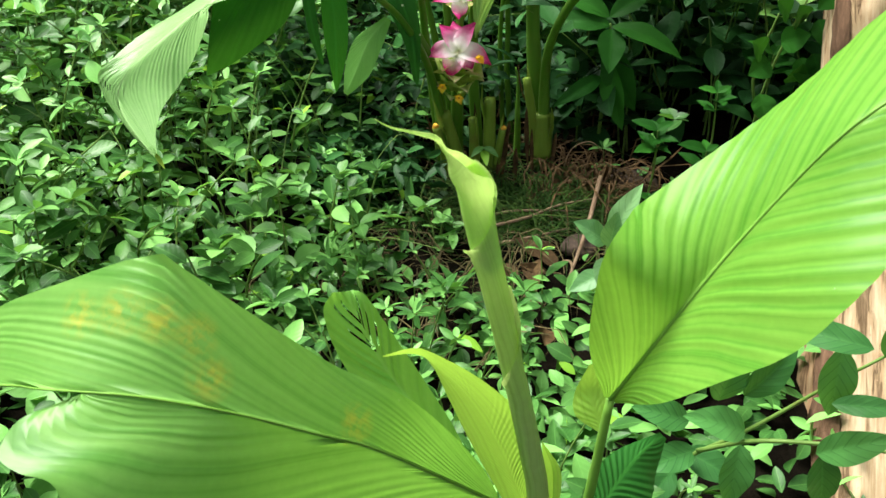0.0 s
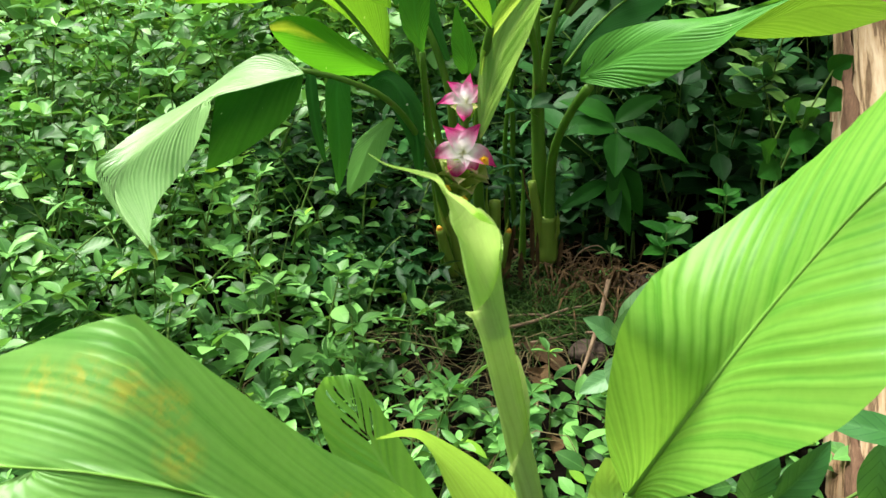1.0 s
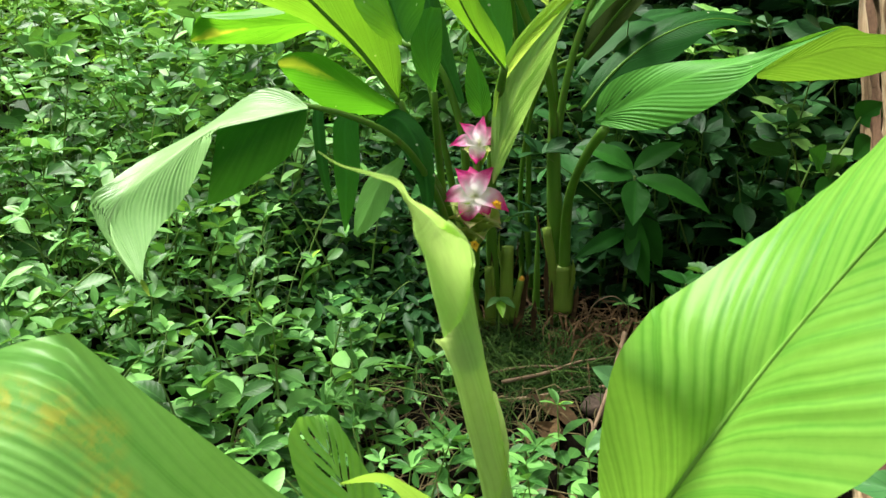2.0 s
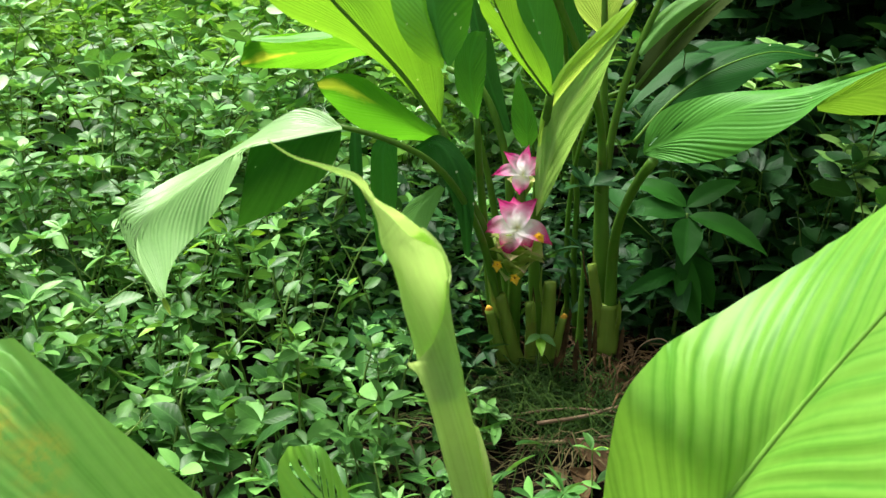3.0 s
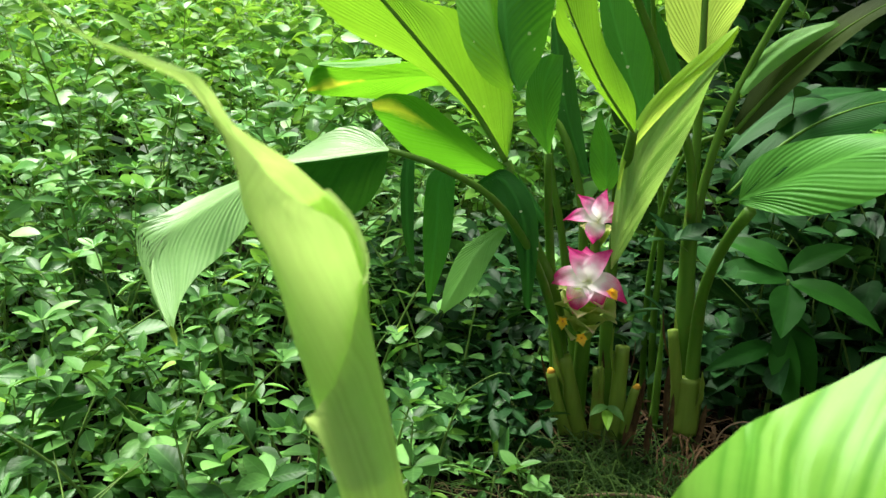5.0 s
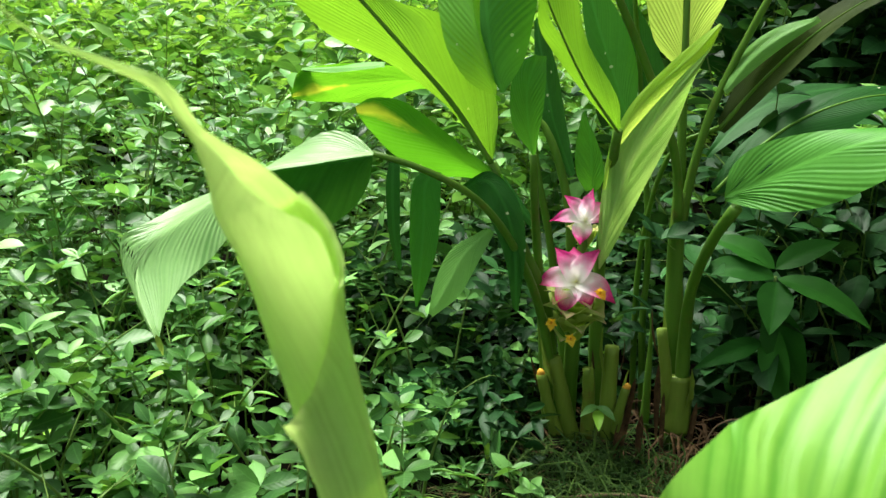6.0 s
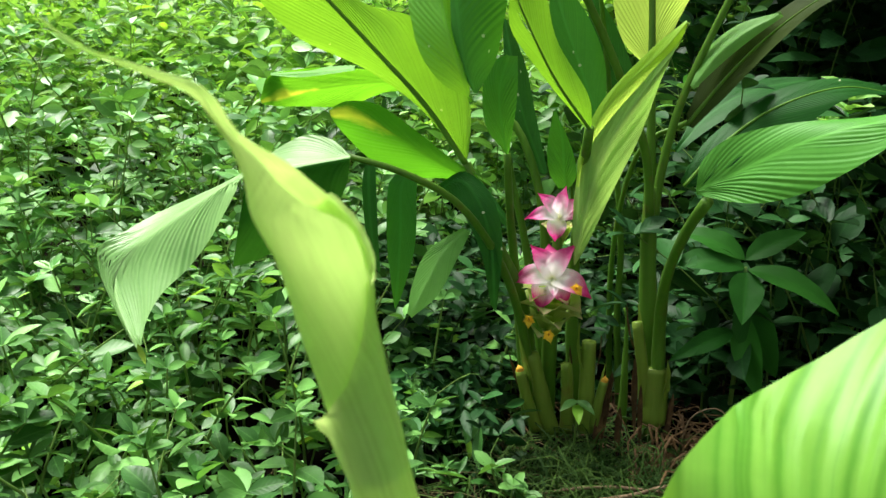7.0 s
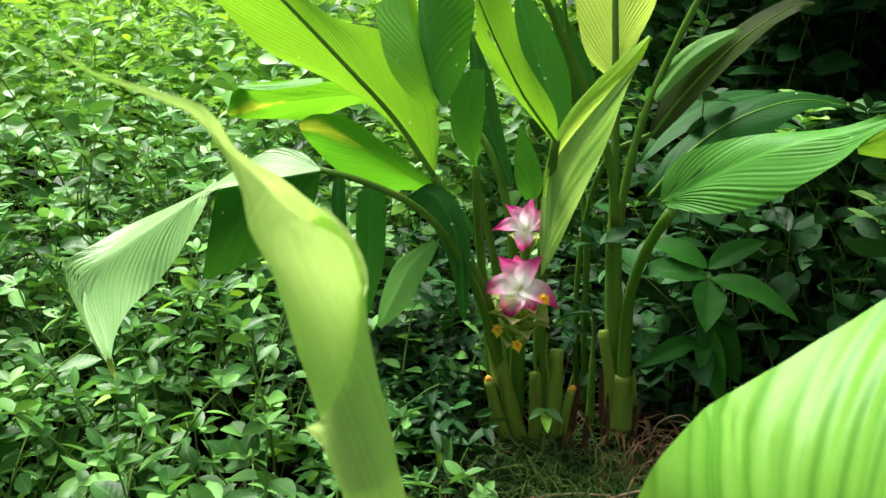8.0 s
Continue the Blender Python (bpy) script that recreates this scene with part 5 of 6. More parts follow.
def young_plant():
    plant = new("ginger_plant")
    plant.location = (0.08, 0.392, 0)
    tagged(plant, "young plant with broad ribbed leaves round a rolled leaf", "plant")
    bpy.context.view_layer.update()
    inv = plant.matrix_world.inverted()

    def add(name, me, label="", parent=None):
        me.transform(inv)
        return part(name, me, parent or plant, label)

    layers = rolled_leaf_meshes()
    roll = add("rolled_leaf", mesh_of("rolled_leaf", *layers[1][:2], M_WRAP, layers[1][2]), "pale yellow-green leaf still rolled into a tube with a thread tip")
    add("wrap", mesh_of("wrap", *layers[0][:2], M_YOUNG, layers[0][2]), "duller outer turn with a free margin", roll)
    add("sheath", mesh_of("sheath", *layers[2][:2], M_YOUNG, layers[2][2]), "", roll)
    slits = ((0.81, -0.35, 0.009, 0.3, 0), (0.78, 0.2, 0.009, 0.3, 0), (0.75, -0.2, 0.008, 0.25, 0), (0.84, 0.3, 0.009, 0.3, 0), (0.71, 0.45, 0.009, 0.2, 0), (0.87, -0.1, 0.010, 0.3, 0))
    for i, (key, mat, label, ripple, pitch, holes) in enumerate((
        ("near_right", M_NEAR_R, "broad bright green leaf with pleated ribs, rising from the base", 0.00045, 0.0130, ()),
        ("near_left", M_NEAR, "broad green leaf bent over, with rusty yellow specks", 0.00016, 0.0160, ()),
        ("near_left_half", M_NEAR, "lower half of a broad leaf, torn and bitten at its end", 0.00016, 0.0150, ()),
        ("near_holed", M_NEAR, "narrower leaf with slits eaten out near its tip", 0.0003, 0.0095, slits),
        ("near_young", M_HALFOPEN, "half-opened yellow-green leaf with a thread tip", 0.00015, 0.0050, ()),
        ("near_back_half", M_HALFOPEN, "", 0.0003, 0.0050, ()),
        ("near_low", M_DARK_SHADE, "low dark ribbed leaf", 0.0005, 0.0060, ()),
        ("near_sheath", M_HALFOPEN, "", 0.0002, 0.0050, ()),
    )):
        mid, left, right = BLADES[key]
        add("leaf", blade_mesh("leaf", mid, left, right, mat, m=12, ripple=ripple, pitch=pitch, seed=30 + i, holes=holes, stray=0.5, bulge=0.02 if "near_left" in key else 0.05, wavy=0.006 if "near_left" in key else 0.04, shift=0.30 if key == "near_right" else 0.45 if "near_left" in key else 0.22), label)
    for key, r, mat in (("near_left", 0.0011, M_NEARSTALK), ("near_right", 0.0015, M_NEARSTALK)):
        add("midrib", tube_mesh("midrib", BLADES[key][0], (r, r * 0.8, r * 0.5, r * 0.25), mat, n=60, seg=8), "")
    roots = {"near_right": ((0.085, 0.392, 0.0), 0.0036), "near_left": ((0.072, 0.392, 0.0), 0.006), "near_holed": ((0.07, 0.395, 0.0), 0.004), "near_low": ((0.09, 0.40, 0.0), 0.004)}
    for i, (key, (root, r)) in enumerate(roots.items()):
        top = np.array(BLADES[key][0][0])
        add("stalk", tube_mesh("stalk", [root, 0.5 * (np.array(root) + top) + (0.004, -0.002, 0.01), top], (r * 1.3, r, r * 0.7), M_NEARSTALK, seed=70 + i))


young_plant()


# ---- weeds ----
LEAF_ROWS = ((0.0, 0.0), (0.14, 0.52), (0.34, 0.94), (0.55, 1.0), (0.76, 0.74), (0.91, 0.36), (1.0, 0.0))
LEAF_V, LEAF_UV = [], []
for t_, w_ in LEAF_ROWS:
    for s_ in ((0,) if w_ == 0 else (-1, 0, 1)):
        LEAF_V.append((s_ * w_, t_, 0.075 * abs(s_) * w_ - 0.16 * (t_ - 0.35) ** 2))
        LEAF_UV.append((0.5 + 0.5 * s_ * w_, t_))
LEAF_F = [(0, 2, 1), (0, 3, 2)] + [f_ for k_ in (1, 4, 7, 10) for f_ in ((k_, k_ + 1, k_ + 4, k_ + 3), (k_ + 1, k_ + 2, k_ + 5, k_ + 4))] + [(13, 14, 16), (14, 15, 16)]
LEAF_V, LEAF_UV = np.array(LEAF_V), np.array(LEAF_UV)


def leaf_frame(origin, out, up, length, width, rng):
    """A 3 x 4 matrix that lays the unit leaf at origin, pointing out, its face up."""
    d = unit(np.asarray(out, float))
    nrm = unit(np.asarray(up, float) + rng.normal(0, 0.42, 3))
    side = unit(np.cross(d, nrm))
    nrm = np.cross(side, d)
    return np.stack([side * width / 2, d * length, nrm * length, np.asarray(origin, float)], 1)


def grow(rng, height, leaf, droop=0.15, ratio=0.5, step=0.028):
    """A leafy weed: opposite pairs of leaves up a bending stem. Returns its stem and its leaves' frames."""
    bend = rng.normal(0, 0.30, 2)
    nodes = max(3, int(height / step))
    stem, frames = [], []
    turn = rng.uniform(0, 6.28)
    for i in range(nodes + 1):
        u = i / nodes
        p = np.array([bend[0] * height * u * u, bend[1] * height * u * u, height * u])
        stem.append(p)
        if (i < 2 and nodes > 4) or (nodes > 6 and u < 0.2):
            continue
        turn += 1.57 + rng.normal(0, 0.25)
        size = leaf * (1.0 if u < 0.85 else 0.9 if u < 0.97 else 0.6) * rng.uniform(0.75, 1.2)
        for k in range(2):
            a = turn + math.pi * k + rng.normal(0, 0.2)
            lift = rng.normal(0.25 if u < 0.9 else 0.7, 0.42) - droop
            out = (math.cos(a), math.sin(a), lift)
            o = p + np.array(out) * 0.15 * size
            frames.append(leaf_frame(o, out, (0, 0, 1), size, size * ratio * rng.uniform(0.85, 1.15), rng))
        if i == nodes:                                      # a rosette at the top
            for k in range(4):
                a = turn + 0.785 + 1.57 * k + rng.normal(0, 0.2)
                out = (math.cos(a), math.sin(a), rng.normal(0.35, 0.15))
                frames.append(leaf_frame(p, out, (0, 0, 1), size * rng.uniform(1.0, 1.5), size * ratio * rng.uniform(1.0, 1.4), rng))
        if rng.random() < 0.35 and 0.3 < u < 0.9:           # a short side shoot
            a = turn + 0.8
            tip = p + np.array([math.cos(a), math.sin(a), 0.6]) * leaf * 0.8
            for k in range(4):
                b = a + 1.57 * k + rng.normal(0, 0.3)
                frames.append(leaf_frame(tip, (math.cos(b), math.sin(b), rng.normal(0.4, 0.2)), (0, 0, 1), size * 0.7, size * 0.7 * ratio, rng))
    return np.array(stem), frames


def leaves_object(name, frames, material, label, category):
    f = np.array(frames)
    n = len(f)
    v = np.einsum("nij,kj->nki", f[:, :, :3], LEAF_V) + f[:, None, :, 3]
    step = len(LEAF_V)
    faces = [tuple(i + k * step for i in face) for k in range(n) for face in LEAF_F]
    me = mesh_of(name, v.reshape(-1, 3), faces, material, np.tile(LEAF_UV, (n, 1)))
    return tagged(new(name, me), label, category, kind="stuff")


def stems_object(name, stems, radius, material, label, category):
    verts, faces = [], []
    for stem in stems:
        base = len(verts)
        m = len(stem)
        for i, p in enumerate(stem):
            r = radius * (1 - 0.6 * i / m)
            verts += [(p[0] + r, p[1], p[2]), (p[0] - 0.5 * r, p[1] + 0.87 * r, p[2]), (p[0] - 0.5 * r, p[1] - 0.87 * r, p[2])]
        for i in range(m - 1):
            for s in range(3):
                faces.append((base + 3 * i + s, base + 3 * i + (s + 1) % 3, base + 3 * i + 3 + (s + 1) % 3, base + 3 * i + 3 + s))
    return tagged(new(name, mesh_of(name, verts, faces, material)), label, category, kind="stuff")


def canopy(x, y):
    """How high the weeds stand over the soil."""
    h = np.interp(y, [0.4, 0.75, 0.95, 1.1, 1.3, 1.6, 2.5, 4, 12], [0.07, 0.085, 0.13, 0.19, 0.30, 0.36, 0.40, 0.44, 0.55])
    bare = math.exp(-(((x - 0.12) / 0.24) ** 2 + ((y - 0.95) / 0.17) ** 2))
    bare = max(bare, 0.9 * math.exp(-(((x + 0.04) / 0.13) ** 2 + ((y - 0.98) / 0.13) ** 2)))
    close = math.exp(-(((x + 0.1) / 0.38) ** 2 + ((y - 1.3) / 0.28) ** 2))
    hollow = math.exp(-(((x + 1.0) / 0.26) ** 2 + ((y - 1.66) / 0.28) ** 2))
    return h * (1 - 0.8 * bare) * (1 - 0.5 * close) * (1 - 0.65 * hollow), max(bare, 0.85 * hollow)


def hills(x, y):
    """Thick and thin patches in the weeds, 0 to 1."""
    v = noise.noise(Vector((x * 5.2 + 3.1, y * 5.2, 0.0))) + 0.6 * noise.noise(Vector((x * 13.0, y * 13.0, 4.0)))
    return min(1.0, max(0.0, 0.5 + 0.75 * v))


def weeds():
    rng = np.random.default_rng(11)
    frames, stems, single = [], [], []
    # stretches of the plan: x from, to, y from, to, spacing, leaf length
    stretches = [(-0.85, 0.30, 0.42, 1.25, 0.032, 0.030), (-1.6, 0.35, 1.25, 2.2, 0.046, 0.044), (-2.6, 0.6, 2.2, 4.0, 0.072, 0.058), (-5.0, 3.0, 4.0, 8.0, 0.16, 0.06), (-9.0, 6.0, 8.0, 14.0, 0.32, 0.10),
                 (-4.2, -0.85, -1.5, 1.25, 0.17, 0.065), (-4.2, -1.6, 1.25, 2.2, 0.15, 0.06), (-5.0, -2.6, 2.2, 4.0, 0.17, 0.065), (0.75, 3.6, -1.5, 1.1, 0.19, 0.065), (-0.85, 0.75, -2.6, -0.35, 0.19, 0.065)]
    for x0, x1, y0, y1, gap, leaf in stretches:
        for gx in np.arange(x0, x1, gap):
            for gy in np.arange(y0, y1, gap):
                x, y = gx + rng.uniform(-0.5, 0.5) * gap, gy + rng.uniform(-0.5, 0.5) * gap
                h, bare = canopy(x, y)
                if (y > 1.12 and x > 0.14 + 0.05 * (y - 1.1)) or rng.random() < bare * 0.95 or math.hypot(x - 0.07, y - 1.08) < 0.125 or math.hypot(x - 0.08, y - 0.39) < 0.035:
                    continue
                lush = hills(x, y) * (0.2 if -0.28 < x < 0.2 and 1.1 < y < 1.5 else 0.35 if -0.12 < x < 0.03 and 0.96 < y < 1.14 else 0.1 if x > 0.12 and y < 0.9 else 1.0)
                if rng.random() > (0.14 if y > 0.95 or x > 0.12 else 0.20) + 0.95 * lush:
                    continue
                h = max(0.03, h * (0.62 + 0.62 * lush) * rng.choice([0.5, 0.75, 0.95, 1.1, 1.3]) * rng.uniform(0.85, 1.15))
                size = leaf * rng.choice([0.6, 0.8, 1.0, 1.25]) * rng.uniform(0.85, 1.15) * (0.6 + 0.4 * (1 - bare))
                stem, fr = grow(rng, h, size, ratio=rng.choice([0.40, 0.48, 0.58]))
                at = np.array([x, y, ground_z(x, y) - 0.003])
                if -0.55 < x < 0.05 and 0.72 < y < 1.0 and len(single) < 110 and rng.random() < 0.6:
                    single.append((at, stem, fr))
                    continue
                stems.append(stem + at)
                for m in fr:
                    m = m.copy()
                    m[:, 3] += at
                    frames.append(m)
    # low leaves that fill the gaps near the soil
    for _ in range(2200):
        x, y = rng.uniform(-1.1, 0.32), rng.uniform(0.42, 2.0)
        h, bare = canopy(x, y)
        if rng.random() < bare * 1.15 or (y > 1.1 and x > 0.14) or (-0.28 < x < 0.2 and 0.96 < y < 1.5 and rng.random() < 0.6):
            continue
        a = rng.uniform(0, 6.28)
        size = rng.uniform(0.018, 0.036)
        o = (x, y, ground_z(x, y) + rng.uniform(0.004, 0.35 * h))
        frames.append(leaf_frame(o, (math.cos(a), math.sin(a), rng.normal(0.1, 0.3)), (0, 0, 1), size, size * 0.48, rng))
    # narrow low leaves round the clump's foot
    for _ in range(330):
        x, y = rng.normal(-0.13, 0.07), rng.normal(1.0, 0.10)
        if math.hypot(x - 0.06, y - 1.07) < 0.12:
            continue
        a = rng.uniform(0, 6.28)
        size = rng.uniform(0.02, 0.045)
        o = (x, y, ground_z(x, y) + rng.uniform(0.003, 0.05))
        frames.append(leaf_frame(o, (math.cos(a), math.sin(a), rng.normal(0.35, 0.4)), (0, 0, 1), size, size * rng.uniform(0.22, 0.4), rng))
    # shaded cover between the young plant and the trunk
    for _ in range(700):
        x, y = rng.uniform(0.11, 0.42), rng.uniform(0.45, 0.95)
        if math.hypot((x - 0.15) / 0.12, (y - 0.93) / 0.10) < 1 or rng.random() < 0.25:
            continue
        a = rng.uniform(0, 6.28)
        size = rng.uniform(0.018, 0.034)
        o = (x, y, ground_z(x, y) + rng.uniform(0.003, 0.06))
        frames.append(leaf_frame(o, (math.cos(a), math.sin(a), rng.normal(0.15, 0.3)), (0, 0, 1), size, size * rng.uniform(0.4, 0.6), rng))
    # taller weeds that stand out of the far ones
    for _ in range(170):
        x, y = rng.uniform(-2.2, -0.25), rng.uniform(1.7, 4.2)
        stem, fr = grow(rng, rng.uniform(0.42, 0.62), rng.uniform(0.035, 0.06), ratio=0.34, step=0.05)
        at = np.array([x, y, ground_z(x, y)])
        stems.append(stem + at)
        for m in fr:
            m = m.copy()
            m[:, 3] += at
            frames.append(m)
    # thin bare runners that lean across the weeds
    for _ in range(46):
        x, y = rng.uniform(-0.9, -0.02), rng.uniform(0.6, 1.7)
        h, _b = canopy(x, y)
        a, ln = rng.uniform(0, 6.28), rng.uniform(0.12, 0.3)
        z = ground_z(x, y)
        stems.append(spline([(x, y, z), (x + 0.4 * ln * math.cos(a), y + 0.4 * ln * math.sin(a), z + 0.9 * h), (x + ln * math.cos(a), y + ln * math.sin(a), z + 1.15 * h)], 9))
    # sprigs that stand out of the near weeds
    for i in range(105):
        x, y = (rng.uniform(-0.7, -0.03), rng.uniform(0.68, 1.35)) if i < 60 else (rng.uniform(-0.8, -0.22), rng.uniform(0.95, 1.5))
        h, bare = canopy(x, y)
        if bare > 0.5 or math.hypot(x - 0.08, y - 1.1) < 0.14:
            continue
        stem, fr = grow(rng, h * rng.uniform(1.15, 1.5) + 0.02, rng.uniform(0.027, 0.038), ratio=rng.choice([0.46, 0.56]), step=0.030)
        single.append((np.array([x, y, ground_z(x, y) - 0.003]), stem, fr) + ((True,) if i >= 60 else ()))
    # beyond y 1.75 the leaves take the copy coloured as brightly lit
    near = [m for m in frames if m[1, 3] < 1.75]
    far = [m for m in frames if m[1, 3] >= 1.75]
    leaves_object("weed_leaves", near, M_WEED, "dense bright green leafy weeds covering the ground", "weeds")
    leaves_object("tall_weed_leaves", far, M_FAR_LIT, "taller weeds at the back, sunlight put into their light green", "weeds")
    stems_object("weed_stems", stems, 0.0013, M_STEM, "thin green stems of the weeds", "weeds")
    leaf_me = mesh_of("leaf", LEAF_V, LEAF_F, M_WEED_ONE, LEAF_UV)
    pale_me = mesh_of("leaf", LEAF_V, LEAF_F, M_SHEENWEED, LEAF_UV)
    for at, stem, fr, *pale in single:
        ob = new("weed_plant")
        ob.location = at
        tagged(ob, "weed sprig with glossy oval leaves, sheen put into their pale green" if pale else "small green weed with opposite oval leaves on soil", "weed", group="weeds in front of the flowering plant")
        part("stem", tube_mesh("stem", stem, (0.0018, 0.0014, 0.0008), M_STEM, n=8, seg=6), ob)
        for m in fr:
            lf = part("leaf", pale_me if pale else leaf_me, ob)
            lf.matrix_local = Matrix([list(m[r]) for r in range(3)] + [[0, 0, 0, 1]])


def bushes():
    rng = np.random.default_rng(23)
    frames, stems = [], []
    for x0, x1, y0, y1, gap, leaf, hh in [(0.14, 1.1, 1.16, 1.6, 0.05, 0.05, 0.36), (0.15, 2.2, 1.6, 2.4, 0.07, 0.06, 0.9), (0.2, 3.4, 2.4, 3.2, 0.11, 0.09, 1.9)]:
        for gx in np.arange(x0, x1, gap):
            for gy in np.arange(y0, y1, gap):
                x, y = gx + rng.uniform(-0.5, 0.5) * gap, gy + rng.uniform(-0.5, 0.5) * gap
                if x < 0.15 + 0.05 * (y - 1.1):
                    continue
                h = hh * rng.uniform(0.45, 1.1)
                stem, fr = grow(rng, h, leaf * rng.uniform(0.8, 1.3), droop=0.3, ratio=0.55, step=0.04 if hh < 1 else 0.07)
                at = np.array([x, y, ground_z(x, y) - 0.003])
                stems.append(stem + at)
                for m in fr:
                    m = m.copy()
                    m[:, 3] += at
                    frames.append(m)
    # low leaves behind the clump's foot, their shade put into the dark green
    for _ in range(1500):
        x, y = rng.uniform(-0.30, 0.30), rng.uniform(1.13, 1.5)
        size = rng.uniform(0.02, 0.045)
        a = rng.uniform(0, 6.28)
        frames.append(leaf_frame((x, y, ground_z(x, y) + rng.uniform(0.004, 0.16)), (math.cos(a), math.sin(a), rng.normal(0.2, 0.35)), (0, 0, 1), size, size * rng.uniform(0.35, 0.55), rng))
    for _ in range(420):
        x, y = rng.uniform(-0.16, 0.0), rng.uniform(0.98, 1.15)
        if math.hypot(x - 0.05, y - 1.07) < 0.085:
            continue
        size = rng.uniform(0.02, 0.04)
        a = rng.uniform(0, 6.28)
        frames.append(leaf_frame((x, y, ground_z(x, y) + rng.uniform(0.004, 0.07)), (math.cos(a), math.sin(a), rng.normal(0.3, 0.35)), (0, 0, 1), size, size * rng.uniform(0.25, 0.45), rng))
    leaves_object("bush_leaves", frames, M_BUSH_SHADED, "leaves of a dense hedge, shade put into their dark green", "bush")
    stems_object("bush_stems", stems, 0.002, M_STEM, "thin stems of the dense hedge", "bush")


def shade_overhang():
    """Unseen branches leaning out over the hedge and the ground before it, added to shade them."""
    rng = np.random.default_rng(31)
    frames, stems = [], []
    for _ in range(620):
        a = np.array([rng.uniform(0.14, 2.4), rng.uniform(1.28, 2.9), rng.uniform(0.74, 1.25)])
        if (a[0] > 1.6 and a[1] < 1.5) or (a[0] < 0.36 and a[1] < 1.9 and rng.random() < 0.8):
            continue
        stem, fr = grow(rng, 0.30, 0.085, droop=0.35, ratio=0.6, step=0.04)
        stems.append(stem + a)
        for m in fr:
            m = m.copy()
            m[:, 3] += a
            frames.append(m)
    for _ in range(12):
        foot = np.array([rng.uniform(0.9, 2.2), rng.uniform(2.2, 3.0), 0.1])
        top = np.array([rng.uniform(0.3, 1.4), rng.uniform(1.3, 2.4), 1.25])
        mid = 0.5 * (foot + top) + (0.15, 0.2, 0.35)
        stems.append(spline([foot, mid, top], 8))
    leaves_object("branch_leaves", frames, M_BUSH_SHADED, "unseen dark leaves over the hedge, added to shade it", "branches")
    stems_object("shade_branch_stems", stems, 0.006, M_TWIG, "unseen thin branches over the hedge, added to carry the shading leaves", "branches")


def light_block_woods():
    """Unseen tall growth at a distance, added to block low sky light; gaps let light in."""
    rng = np.random.default_rng(41)
    frames, stems = [], []
    for i in range(520):
        a = rng.uniform(0, 6.283)
        left = math.degrees(math.atan2(-math.sin(a), math.cos(a)))        # degrees to the left of +y
        if 8 < left < 62 or abs(left) > 100:
            continue
        r = rng.uniform(5.5, 8.0)
        at = np.array([r * math.sin(a), r * math.cos(a), 0.0])
        if at[1] > 0:
            at[2] = float(ground_z(at[0], at[1]))
        h = rng.uniform(2.0, 5.0)
        stem, fr = grow(rng, h, 0.5, droop=0.3, ratio=0.6, step=0.35)
        stems.append(stem + at)
        for m in fr:
            m = m.copy()
            m[:, 3] += at
            frames.append(m)
    leaves_object("woods_leaves", frames, M_BUSH_SHADED, "dark leaves of unseen tall growth, added to block low sky light", "trees")
    stems_object("light_block_stems", stems, 0.03, M_TWIG, "stems of unseen tall growth, added to block low sky light", "trees")


weeds()
bushes()
shade_overhang()
light_block_woods()


# ---- broad-leaved plants and shrubs ----
def leafy_thing(name, root, stem_points, leaves, label, category, mat, stem_mat, radius=0.003):
    ob = new(name)
    ob.location = root
    tagged(ob, label, category)
    bpy.context.view_layer.update()
    inv = ob.matrix_world.inverted()
    for pts in stem_points:
        me = tube_mesh("stem", pts, (radius, radius * 0.85, radius * 0.5), stem_mat, n=14, seg=8)
        me.transform(inv)
        part("stem", me, ob)
    for i, (base, tip, width, nrm, sag) in enumerate(leaves):
        me = plain_leaf_mesh("leaf", base, tip, width, nrm, mat, sag=sag, seed=i)
        me.transform(inv)
        part("leaf", me, ob)
    return ob


